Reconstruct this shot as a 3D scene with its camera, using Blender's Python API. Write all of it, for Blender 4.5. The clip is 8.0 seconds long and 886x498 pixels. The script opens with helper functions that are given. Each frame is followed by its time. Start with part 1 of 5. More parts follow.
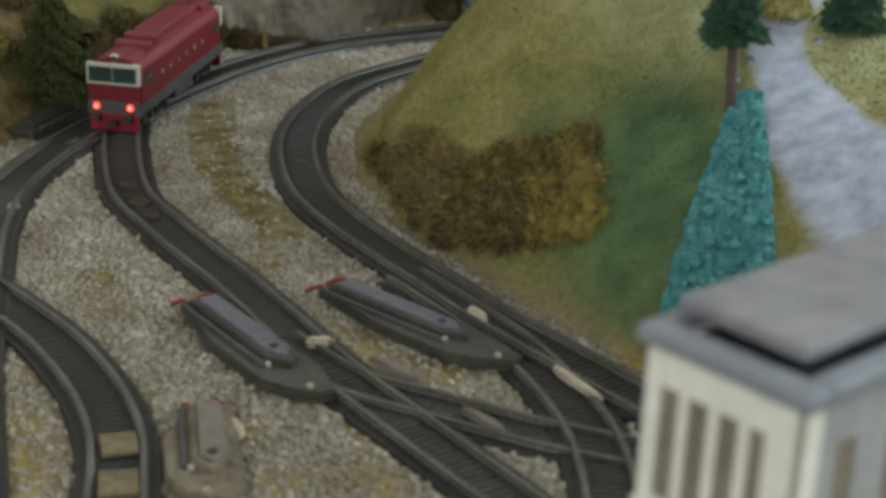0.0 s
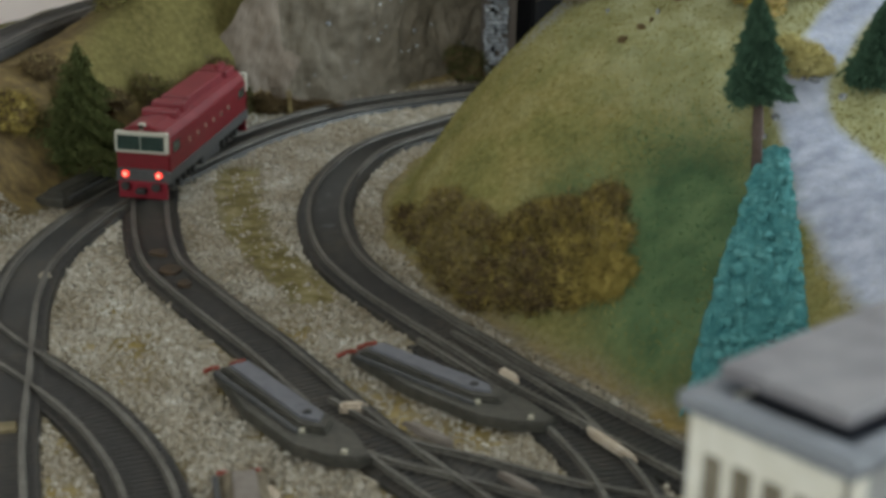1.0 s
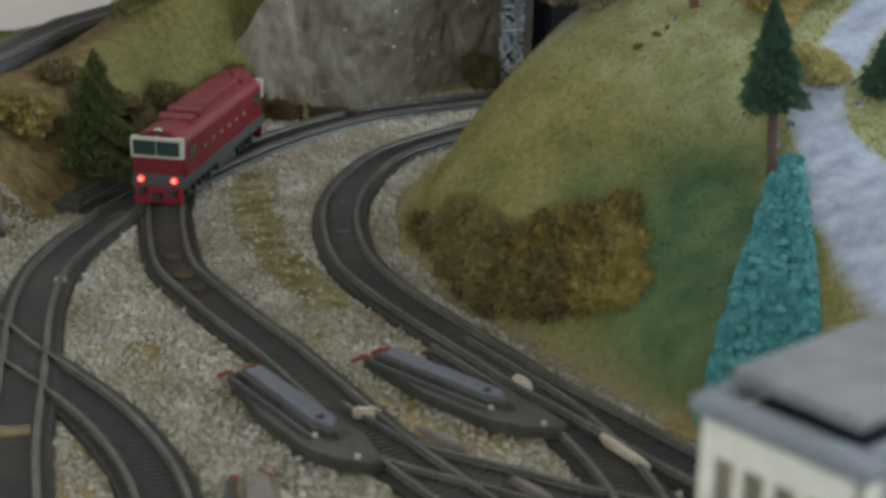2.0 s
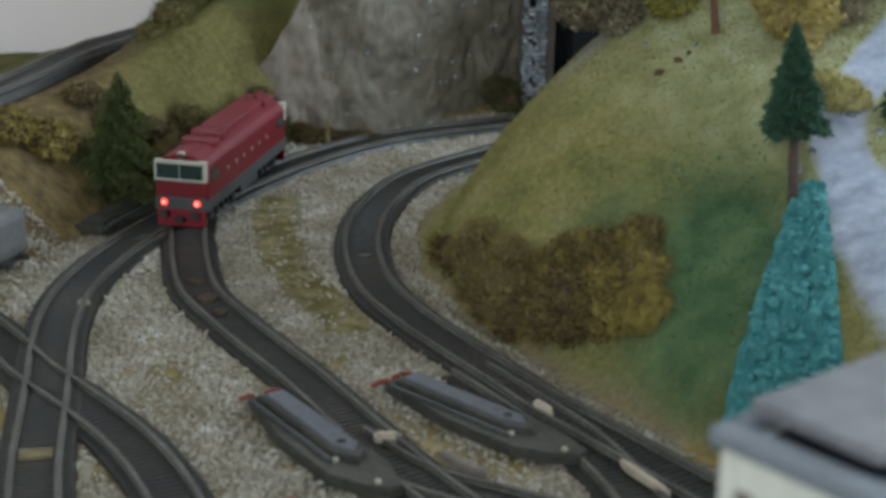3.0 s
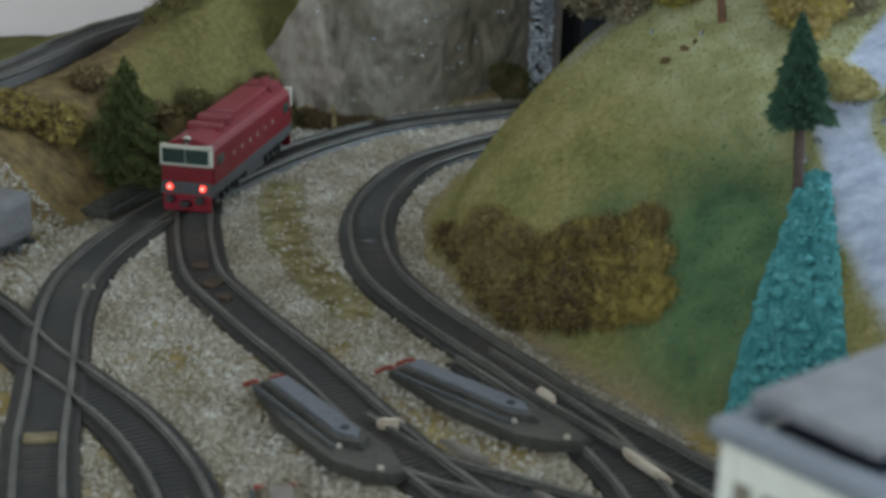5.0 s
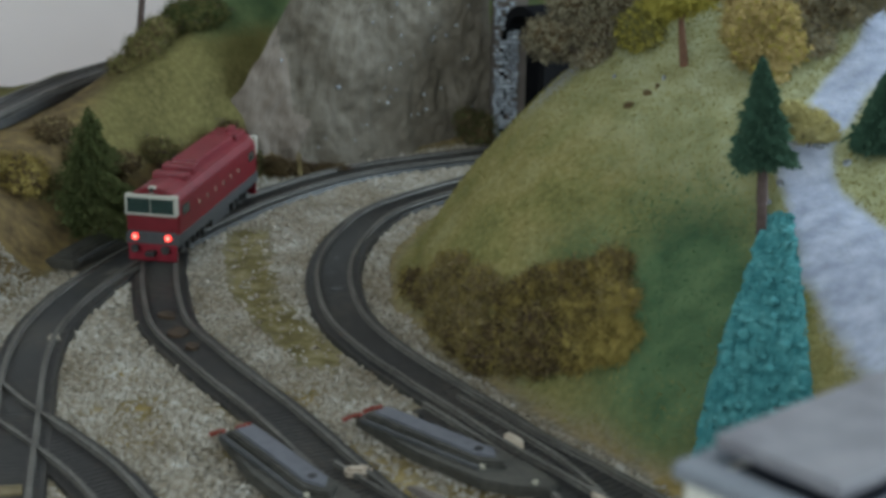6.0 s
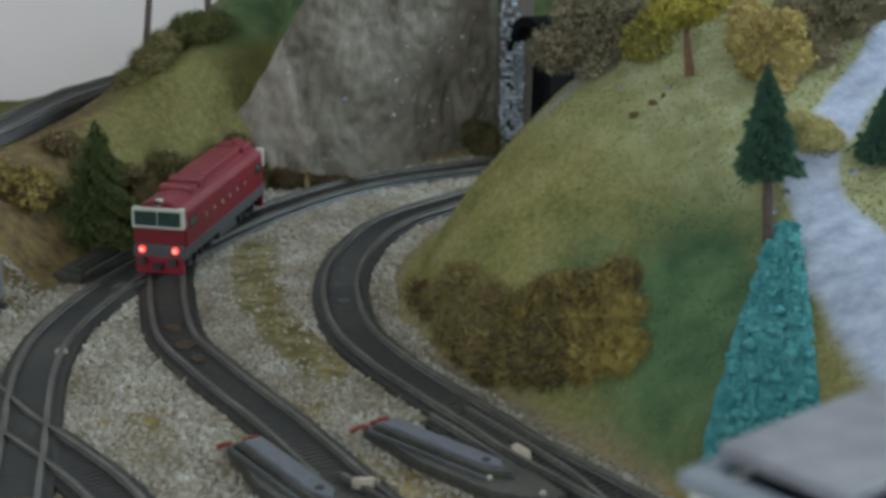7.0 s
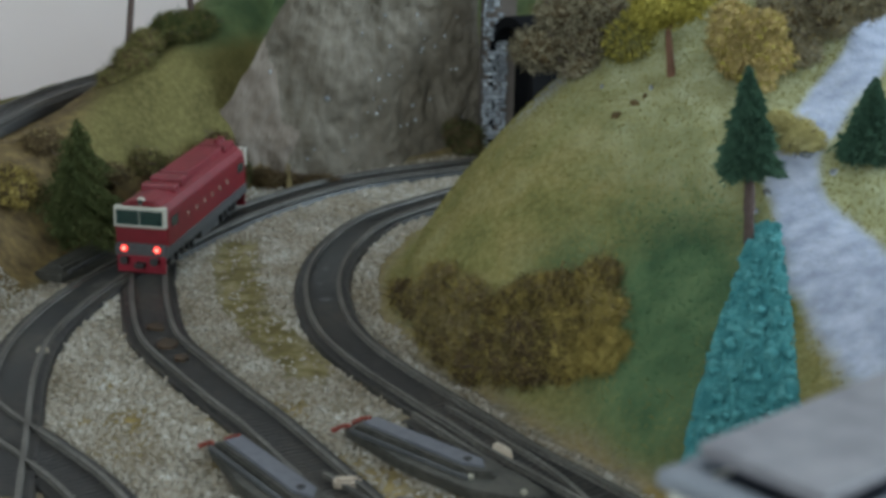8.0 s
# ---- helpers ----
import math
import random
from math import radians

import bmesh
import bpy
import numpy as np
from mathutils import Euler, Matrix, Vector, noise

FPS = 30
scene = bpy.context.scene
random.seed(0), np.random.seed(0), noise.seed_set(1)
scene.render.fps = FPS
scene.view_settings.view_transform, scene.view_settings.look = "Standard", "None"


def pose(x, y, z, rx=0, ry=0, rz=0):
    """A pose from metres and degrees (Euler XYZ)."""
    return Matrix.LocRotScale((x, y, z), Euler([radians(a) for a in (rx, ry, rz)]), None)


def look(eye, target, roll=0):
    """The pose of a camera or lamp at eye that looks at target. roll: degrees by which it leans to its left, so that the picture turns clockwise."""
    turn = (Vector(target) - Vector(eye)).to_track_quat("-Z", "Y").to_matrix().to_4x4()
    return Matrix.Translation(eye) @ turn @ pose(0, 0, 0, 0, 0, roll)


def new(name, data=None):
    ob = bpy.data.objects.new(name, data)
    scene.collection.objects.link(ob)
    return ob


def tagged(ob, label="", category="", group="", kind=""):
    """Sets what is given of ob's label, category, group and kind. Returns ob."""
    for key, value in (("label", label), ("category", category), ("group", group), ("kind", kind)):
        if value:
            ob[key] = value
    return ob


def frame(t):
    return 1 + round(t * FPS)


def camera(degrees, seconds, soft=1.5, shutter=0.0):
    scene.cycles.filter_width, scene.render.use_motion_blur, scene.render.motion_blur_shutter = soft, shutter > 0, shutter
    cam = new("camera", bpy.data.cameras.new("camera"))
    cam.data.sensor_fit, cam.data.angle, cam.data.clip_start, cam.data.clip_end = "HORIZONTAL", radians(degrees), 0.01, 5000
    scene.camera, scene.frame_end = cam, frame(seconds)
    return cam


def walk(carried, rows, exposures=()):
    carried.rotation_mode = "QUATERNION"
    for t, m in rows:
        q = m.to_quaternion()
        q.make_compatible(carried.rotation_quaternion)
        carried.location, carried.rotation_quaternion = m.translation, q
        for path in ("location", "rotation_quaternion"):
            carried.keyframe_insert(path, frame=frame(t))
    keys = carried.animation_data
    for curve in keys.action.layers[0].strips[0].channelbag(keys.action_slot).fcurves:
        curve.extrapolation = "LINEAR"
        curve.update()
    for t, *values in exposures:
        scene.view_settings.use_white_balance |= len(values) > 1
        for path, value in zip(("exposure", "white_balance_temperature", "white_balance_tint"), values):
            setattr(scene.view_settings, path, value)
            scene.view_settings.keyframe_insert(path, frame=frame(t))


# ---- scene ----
cam = camera(30.2, 8.0, soft=3.6)
cam.data.dof.use_dof = True
cam.data.dof.focus_distance = 0.72
cam.data.dof.aperture_fstop = 20.0
PATH = [
    (0.0, look((0.0052, 0.0025, 0.2290), (0.0729, 1.8629, -0.5018), 2.53)),
    (0.5, look((0.0038, 0.0024, 0.2300), (0.0573, 1.8789, -0.4599), 1.46)),
    (1.0, look((0.0021, 0.0015, 0.2323), (0.0422, 1.8859, -0.4365), 1.18)),
    (1.5, look((0.0014, 0.0013, 0.2323), (0.0319, 1.8858, -0.4366), 1.00)),
    (1.7, look((0.0021, 0.0012, 0.2313), (0.0303, 1.8874, -0.4331), 1.13)),
    (2.8, look((0.0029, -0.0001, 0.2331), (0.0008, 1.8929, -0.4124), 1.35)),
    (3.0, look((0.0026, -0.0005, 0.2339), (-0.0030, 1.8954, -0.4030), 1.28)),
    (3.5, look((0.0022, -0.0019, 0.2350), (-0.0022, 1.8953, -0.3979), 1.65)),
    (4.0, look((0.0028, -0.0012, 0.2340), (-0.0061, 1.8920, -0.4107), 1.84)),
    (4.2, look((0.0014, -0.0007, 0.2364), (-0.0061, 1.8894, -0.4172), 1.85)),
    (5.3, look((0.0041, -0.0008, 0.2344), (-0.0090, 1.8886, -0.4214), 1.50)),
    (5.5, look((0.0043, -0.0006, 0.2339), (0.0072, 1.8944, -0.4057), 1.52)),
    (6.0, look((0.0047, -0.0009, 0.2353), (0.0274, 1.9065, -0.3659), 1.21)),
    (6.5, look((0.0054, -0.0012, 0.2352), (0.0295, 1.9103, -0.3527), 0.87)),
    (7.0, look((0.0056, -0.0012, 0.2353), (0.0175, 1.9104, -0.3529), 0.78)),
    (7.5, look((0.0061, -0.0012, 0.2354), (0.0421, 1.9115, -0.3480), 1.29)),
    (8.0, look((0.0060, -0.0019, 0.2356), (0.0386, 1.9092, -0.3531), 1.05)),
]
walk(cam, PATH, exposures=[(0.0, 0.16, 7300, 11), (1.5, 0.14, 7150, 11), (3.0, 0.14, 6500, 9), (5.5, 0.14, 6350, 8), (8.0, 0.2, 6350, 8)])

# ---- light: a room with a wide window, seen by daylight, and an added fill ----
world = bpy.data.worlds.new("world")
scene.world = world
world.use_nodes = True
wn = world.node_tree.nodes
sky = wn.new("ShaderNodeTexSky")
sky.sky_type = "NISHITA"
sky.sun_disc = False
sky.sun_elevation = radians(35)
sky.sun_rotation = radians(60)
world.node_tree.links.new(sky.outputs[0], wn["Background"].inputs[0])
wn["Background"].inputs[1].default_value = 0.1


def window_light(name, eye, target, w, h, power, colour):
    data = bpy.data.lights.new(name, "AREA")
    data.shape, data.size, data.size_y, data.energy, data.color = "RECTANGLE", w, h, power, colour
    ob = new(name, data)
    ob.matrix_world = look(eye, target)
    return ob


window_light("window_daylight", (1.93, 1.1, 0.75), (0.0, 0.7, 0.0), 1.5, 1.2, 62, (0.7, 0.88, 1.0))
# added fill from behind the camera, without a known source
window_light("rear_fill_light", (-0.7, -1.93, 1.0), (0.0, 0.6, 0.0), 1.4, 1.1, 34, (0.82, 0.95, 1.0))

# ---- materials ----


def material(name, stops, scale=400.0, rough=0.7, bump=0.3, metal=0.0, detail=6.0, coarse=None, island=0.0, spec=0.3):
    """A surface whose colour runs through stops by a fine and a coarse noise; scale in cells a metre."""
    m = bpy.data.materials.new(name)
    m.use_nodes = True
    n, l = m.node_tree.nodes, m.node_tree.links
    b = n["Principled BSDF"]
    co = n.new("ShaderNodeTexCoord")
    fine = n.new("ShaderNodeTexNoise")
    fine.inputs["Scale"].default_value, fine.inputs["Detail"].default_value = scale, detail
    broad = n.new("ShaderNodeTexNoise")
    broad.inputs["Scale"].default_value, broad.inputs["Detail"].default_value = coarse or scale / 9, 3
    for t in (fine, broad):
        l.new(co.outputs["Object"], t.inputs["Vector"])
    mix = n.new("ShaderNodeMath")
    mix.operation = "MULTIPLY_ADD"
    l.new(broad.outputs[0], mix.inputs[0])
    mix.inputs[1].default_value = 0.5
    half = n.new("ShaderNodeMath")
    half.operation = "MULTIPLY"
    half.inputs[1].default_value = 0.5
    l.new(fine.outputs[0], half.inputs[0])
    l.new(half.outputs[0], mix.inputs[2])
    value = mix.outputs[0]
    if island:
        geo = n.new("ShaderNodeNewGeometry")
        add = n.new("ShaderNodeMath")
        add.operation = "MULTIPLY_ADD"
        l.new(geo.outputs["Random Per Island"], add.inputs[0])
        add.inputs[1].default_value = island
        less = n.new("ShaderNodeMath")
        less.operation = "SUBTRACT"
        less.inputs[1].default_value = island / 2
        l.new(value, less.inputs[0])
        l.new(less.outputs[0], add.inputs[2])
        value = add.outputs[0]
    ramp = n.new("ShaderNodeValToRGB")
    while len(ramp.color_ramp.elements) < len(stops):
        ramp.color_ramp.elements.new(0.5)
    lo, hi = (0.32, 0.68) if not island else (0.2, 0.8)
    for i, c in enumerate(stops):
        e = ramp.color_ramp.elements[i]
        e.position = lo + (hi - lo) * i / max(1, len(stops) - 1)
        e.color = (*c, 1)
    l.new(value, ramp.inputs[0])
    l.new(ramp.outputs[0], b.inputs["Base Color"])
    b.inputs["Roughness"].default_value, b.inputs["Metallic"].default_value = rough, metal
    b.inputs["Specular IOR Level"].default_value = spec
    if bump:
        bp = n.new("ShaderNodeBump")
        bp.inputs["Strength"].default_value, bp.inputs["Distance"].default_value = bump, 0.3 / scale
        l.new(fine.outputs[0], bp.inputs["Height"])
        l.new(bp.outputs[0], b.inputs["Normal"])
    return m


def glow(name, colour, strength):
    m = bpy.data.materials.new(name)
    m.use_nodes = True
    b = m.node_tree.nodes["Principled BSDF"]
    b.inputs["Base Color"].default_value = (*colour, 1)
    b.inputs["Emission Color"].default_value, b.inputs["Emission Strength"].default_value = (*colour, 1), strength
    return m


def glass(name, colour):
    m = bpy.data.materials.new(name)
    m.use_nodes = True
    b = m.node_tree.nodes["Principled BSDF"]
    b.inputs["Base Color"].default_value = (*colour, 1)
    b.inputs["Roughness"].default_value = 0.08
    b.inputs["Transmission Weight"].default_value = 0.5
    return m


PLASTIC_BED = material("track_plastic", [(0.008, 0.008, 0.009), (0.015, 0.0145, 0.014), (0.045, 0.036, 0.026)], 250, 0.45, 0.25, coarse=16, spec=0.45)
SLEEPER = material("sleeper_plastic", [(0.009, 0.009, 0.01), (0.018, 0.0175, 0.017), (0.055, 0.044, 0.032)], 300, 0.45, 0.2, coarse=14, spec=0.45)
RAIL = material("rail_metal", [(0.06, 0.054, 0.048), (0.102, 0.0936, 0.084), (0.168, 0.156, 0.138)], 500, 0.5, 0.1, 0.2, coarse=40)
STONE = material("ballast_stone", [(0.145, 0.108, 0.0712), (0.252, 0.21, 0.156), (0.339, 0.299, 0.249), (0.504, 0.472, 0.427)], 40, 0.9, 0.0, coarse=28, island=0.3)
RED = material("loco_red", [(0.108, 0.0036, 0.00792), (0.13, 0.00432, 0.0101), (0.151, 0.00576, 0.0122)], 300, 0.38, 0.04, coarse=40, spec=0.5)
# body red made paler and pinker, a painted highlight on the roof
ROOF_RED = material("loco_roof_red", [(0.12, 0.00688, 0.0138), (0.155, 0.0112, 0.0189), (0.189, 0.0172, 0.0258)], 300, 0.5, 0.06, coarse=60, spec=0.5)
BUFFER_RED = material("buffer_beam_red", [(0.135, 0.006, 0.0135), (0.195, 0.009, 0.0188)], 300, 0.5, 0.05)
LOCO_GREY = material("loco_grey", [(0.039, 0.0395, 0.0414), (0.0546, 0.0547, 0.0562), (0.0741, 0.073, 0.074)], 400, 0.55, 0.1)
LOCO_DARK = material("loco_frame_dark", [(0.015, 0.015, 0.015), (0.035, 0.034, 0.033)], 400, 0.6, 0.15)
CREAM = material("cream_paint", [(0.36, 0.34, 0.29), (0.44, 0.42, 0.36)], 300, 0.5, 0.03)
PORT = material("dull_port_rim", [(0.26, 0.16, 0.13), (0.34, 0.22, 0.18)], 300, 0.5, 0.0)
STEEL = material("wheel_steel", [(0.1, 0.1, 0.1), (0.25, 0.24, 0.23)], 600, 0.4, 0.05, 0.8)
CAB_GLASS = glass("cab_glass", (0.035, 0.07, 0.062))
LAMP_RED = glow("tail_lamp_glow", (1.0, 0.04, 0.03), 1.6)
LAMP_CORE = glow("tail_lamp_core", (1.0, 0.3, 0.22), 1.4)
ROCK = material("painted_plaster_rock", [(0.0731, 0.059, 0.0426), (0.103, 0.0853, 0.0631), (0.129, 0.107, 0.0813), (0.189, 0.162, 0.128)], 130, 0.75, 0.6, detail=10, coarse=22)
ROCK_PINK = material("pinkish_plaster", [(0.129, 0.0989, 0.0774), (0.172, 0.138, 0.112), (0.206, 0.168, 0.138)], 60, 0.85, 0.25, detail=8, coarse=18)
BLOCK = material("whitewashed_stone", [(0.07, 0.07, 0.078), (0.24, 0.255, 0.28), (0.62, 0.65, 0.7)], 420, 0.75, 0.5, coarse=130)
TUNNEL_DARK = material("near_black_tunnel", [(0.006, 0.006, 0.007), (0.012, 0.012, 0.013)], 100, 0.95, 0.2, spec=0.05)
BROWN_JAMB = material("brown_plaster", [(0.08, 0.065, 0.055), (0.14, 0.115, 0.1)], 120, 0.9, 0.4)
WALL_CREAM = material("cream_house_plastic", [(0.578, 0.546, 0.483), (0.651, 0.619, 0.564), (0.735, 0.704, 0.667)], 180, 0.55, 0.05, coarse=25)
# grey in place of cream: the shade on the side wall is painted in
SIDE_SHADED = material("shaded_side_grey", [(0.2, 0.2, 0.205), (0.27, 0.27, 0.275), (0.33, 0.33, 0.335)], 180, 0.6, 0.05, coarse=25)
ROOF_GREY = material("grey_roof_plastic", [(0.159, 0.15, 0.168), (0.207, 0.198, 0.216), (0.256, 0.24, 0.258)], 160, 0.5, 0.08, coarse=20)
COPING = material("blue_grey_coping", [(0.161, 0.172, 0.201), (0.23, 0.241, 0.276)], 160, 0.5, 0.08, coarse=30)
GUTTER = material("dark_gutter", [(0.02, 0.024, 0.035), (0.04, 0.045, 0.06)], 200, 0.5, 0.05)
PANE = material("house_window_pane", [(0.15, 0.13, 0.1), (0.2, 0.175, 0.14), (0.25, 0.22, 0.18)], 150, 0.25, 0.0, coarse=40, spec=0.5)
MOTOR_DARK = material("motor_dark_plastic", [(0.0189, 0.0182, 0.0156), (0.0405, 0.0377, 0.0312), (0.0675, 0.0611, 0.0504)], 350, 0.5, 0.15, coarse=50, spec=0.45)
MOTOR_GREY = material("motor_cover_grey", [(0.085, 0.085, 0.0978), (0.115, 0.115, 0.132), (0.14, 0.14, 0.157)], 300, 0.5, 0.06, coarse=30)
SCREW = material("screw_brass", [(0.4, 0.37, 0.28), (0.6, 0.57, 0.48)], 900, 0.35, 0.0, 0.6)
WIRE_RED = material("red_wire", [(0.16, 0.03, 0.02), (0.26, 0.05, 0.035)], 600, 0.5, 0.0)
DUSTY = material("dusty_tan_plastic", [(0.08, 0.065, 0.045), (0.15, 0.12, 0.085), (0.22, 0.185, 0.135)], 250, 0.85, 0.3, coarse=60)
DUSTY_OCHRE = material("dusty_ochre_card", [(0.0975, 0.075, 0.0413), (0.15, 0.116, 0.0638), (0.203, 0.161, 0.0938)], 250, 0.85, 0.3, coarse=70)
DUSTY_COVER = material("dusty_pink_grey_cover", [(0.14, 0.115, 0.1), (0.2, 0.17, 0.15)], 250, 0.8, 0.15, coarse=60)
RUST = material("rusty_paint", [(0.0216, 0.0166, 0.013), (0.0468, 0.0302, 0.0187), (0.0792, 0.0475, 0.0259)], 300, 0.7, 0.1)
GREY_MARK = material("grey_mark", [(0.06, 0.06, 0.065), (0.12, 0.12, 0.125)], 500, 0.6, 0.1)
PAD = material("tan_card", [(0.42, 0.36, 0.26), (0.55, 0.48, 0.36)], 300, 0.7, 0.1)
BARE_PINK = material("pale_bare_patch", [(0.3, 0.23, 0.17), (0.42, 0.345, 0.275), (0.52, 0.45, 0.385)], 250, 0.8, 0.3)
TRUNK = material("trunk_brown", [(0.045, 0.028, 0.0238), (0.09, 0.06, 0.0522), (0.128, 0.096, 0.095)], 400, 0.8, 0.5)
BARK_RED = material("reddish_trunk", [(0.1, 0.05, 0.03), (0.18, 0.09, 0.055)], 300, 0.8, 0.3)
LICHEN = material("ochre_lichen", [(0.149, 0.105, 0.0329), (0.247, 0.183, 0.0538), (0.329, 0.251, 0.0747), (0.419, 0.329, 0.112)], 60, 0.9, 0, island=0.25, coarse=70, spec=0.1)
LICHEN_PALE = material("straw_lichen", [(0.128, 0.096, 0.048), (0.225, 0.173, 0.084), (0.33, 0.262, 0.132)], 60, 0.9, 0, island=0.3, coarse=40, spec=0.1)
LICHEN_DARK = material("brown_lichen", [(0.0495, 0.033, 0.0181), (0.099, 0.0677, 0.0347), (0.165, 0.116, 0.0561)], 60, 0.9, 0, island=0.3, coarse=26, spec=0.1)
YELLOW_LEAF = material("yellow_foliage", [(0.24, 0.198, 0.036), (0.36, 0.306, 0.06), (0.48, 0.414, 0.102)], 60, 0.9, 0, island=0.25, coarse=60, spec=0.1)
TAN_LEAF = material("tan_foliage", [(0.275, 0.2, 0.075), (0.413, 0.306, 0.125), (0.55, 0.425, 0.194)], 60, 0.9, 0, island=0.25, coarse=30, spec=0.1)
OLIVE_LEAF = material("olive_foliage", [(0.075, 0.07, 0.025), (0.138, 0.125, 0.045), (0.225, 0.2, 0.075)], 60, 0.9, 0, island=0.25, coarse=30, spec=0.1)
GREY_LEAF = material("grey_brown_foliage", [(0.139, 0.118, 0.0784), (0.227, 0.194, 0.128), (0.348, 0.305, 0.209)], 60, 0.9, 0, island=0.25, coarse=30, spec=0.1)
CREAM_LEAF = material("cream_yellow_foliage", [(0.32, 0.27, 0.1), (0.45, 0.39, 0.17), (0.56, 0.5, 0.25)], 60, 0.9, 0, island=0.25, coarse=60, spec=0.1)
FIR = material("fir_green", [(0.03, 0.066, 0.042), (0.045, 0.09, 0.058), (0.068, 0.12, 0.078)], 80, 0.9, 0, island=0.3, coarse=30, spec=0.1)
FIR_OLD = material("dusty_fir", [(0.036, 0.045, 0.015), (0.062, 0.074, 0.026), (0.115, 0.118, 0.046)], 80, 0.9, 0, island=0.3, coarse=30, spec=0.1)
TEAL = material("teal_foam", [(0.012, 0.07, 0.085), (0.04, 0.165, 0.178), (0.08, 0.25, 0.26), (0.14, 0.35, 0.355)], 420, 0.9, 0.6, coarse=130, island=0.15, spec=0.1)
TURF_OLIVE = material("olive_flock", [(0.14, 0.12, 0.04), (0.2, 0.175, 0.06), (0.28, 0.25, 0.1)], 60, 0.95, 0, island=0.4, coarse=12, spec=0.05)
TURF_GREEN = material("green_flock", [(0.045, 0.09, 0.045), (0.07, 0.13, 0.065), (0.1, 0.17, 0.085)], 60, 0.95, 0, island=0.4, coarse=12, spec=0.05)
BOARD = material("painted_board", [(0.1, 0.08, 0.06), (0.16, 0.13, 0.1)], 40, 0.6, 0.1)
BACKDROP = material("pale_backdrop", [(0.657, 0.562, 0.551), (0.721, 0.625, 0.615), (0.774, 0.689, 0.689)], 6, 0.85, 0.02, coarse=1.5)
PLASTER = material("room_plaster", [(0.6, 0.58, 0.54), (0.68, 0.66, 0.62)], 20, 0.9, 0.05, coarse=2)
FLOORING = material("room_floor", [(0.16, 0.1, 0.06), (0.25, 0.17, 0.1)], 12, 0.5, 0.05, coarse=2)
CEILING = material("room_ceiling", [(0.72, 0.71, 0.69), (0.78, 0.77, 0.75)], 15, 0.9, 0.03, coarse=2)
WAGON_GREY = material("wagon_grey", [(0.1, 0.095, 0.095), (0.16, 0.15, 0.15)], 300, 0.6, 0.1)

# ---- building helpers ----


def mesh_of(name, bm, mat):
    me = bpy.data.meshes.new(name)
    bm.normal_update()
    bm.to_mesh(me)
    bm.free()
    me.materials.append(mat)
    return me


def part(name, bm, mat, parent=None, label="", smooth=False):
    me = mesh_of(name, bm, mat)
    if smooth:
        me.polygons.foreach_set("use_smooth", [True] * len(me.polygons))
    ob = new(name, me)
    ob.parent = parent
    return tagged(ob, label)


def from_lists(name, verts, faces, mat, parent=None, label="", smooth=False):
    me = bpy.data.meshes.new(name)
    me.from_pydata(verts, [], faces)
    me.materials.append(mat)
    if smooth:
        me.polygons.foreach_set("use_smooth", [True] * len(me.polygons))
    me.update()
    ob = new(name, me)
    ob.parent = parent
    return tagged(ob, label)


def thing(name, m, label, category, group="", kind=""):
    ob = new(name)
    ob.empty_display_size = 0.01
    ob.matrix_world = m
    return tagged(ob, label, category, group, kind)


def box(bm, x0, x1, y0, y1, z0, z1, bevel=0.0, m=None):
    made = bmesh.ops.create_cube(bm, size=1.0)["verts"]
    bmesh.ops.scale(bm, vec=(x1 - x0, y1 - y0, z1 - z0), verts=made)
    bmesh.ops.translate(bm, vec=((x0 + x1) / 2, (y0 + y1) / 2, (z0 + z1) / 2), verts=made)
    if m is not None:
        bmesh.ops.transform(bm, matrix=m, verts=made)
    if bevel:
        edges = {e for v in made for e in v.link_edges}
        bmesh.ops.bevel(bm, geom=list(edges), offset=bevel, segments=2, affect="EDGES", profile=0.6)
    return bm


def tube(bm, p, q, r0, r1, seg=10):
    p, q = Vector(p), Vector(q)
    made = bmesh.ops.create_cone(bm, cap_ends=True, segments=seg, radius1=r0, radius2=r1, depth=(q - p).length)["verts"]
    turn = (q - p).to_track_quat("Z", "Y").to_matrix().to_4x4()
    bmesh.ops.transform(bm, matrix=Matrix.Translation((p + q) / 2) @ turn, verts=made)
    return bm


def prism(bm, outline, z0, z1, bevel=0.0):
    """An upright prism over an outline of (x, y)."""
    face = bm.faces.new([bm.verts.new((x, y, z0)) for x, y in outline])
    up = bmesh.ops.extrude_face_region(bm, geom=[face])
    tops = [v for v in up["geom"] if isinstance(v, bmesh.types.BMVert)]
    bmesh.ops.translate(bm, vec=(0, 0, z1 - z0), verts=tops)
    bmesh.ops.recalc_face_normals(bm, faces=bm.faces)
    if bevel:
        edges = [e for e in bm.edges if all(abs(v.co.z - z1) < 1e-6 for v in e.verts)]
        bmesh.ops.bevel(bm, geom=edges, offset=bevel, segments=2, affect="EDGES")
    return bm


def spline(points, step=0.002):
    """A smooth line through a few points, sampled evenly."""
    p = np.array([2 * np.array(points[0], float) - np.array(points[1], float)]
                 + [np.array(q, float) for q in points] + [2 * np.array(points[-1], float) - np.array(points[-2], float)])
    out = []
    for i in range(1, len(p) - 2):
        n = max(2, int(np.linalg.norm(p[i + 1] - p[i]) / step))
        for k in range(n):
            t = k / n
            out.append(0.5 * (2 * p[i] + (p[i + 1] - p[i - 1]) * t + (2 * p[i - 1] - 5 * p[i] + 4 * p[i + 1] - p[i + 2]) * t * t
                              + (3 * p[i] - p[i - 1] - 3 * p[i + 1] + p[i + 2]) * t ** 3))
    out.append(p[-2])
    return np.array(out)


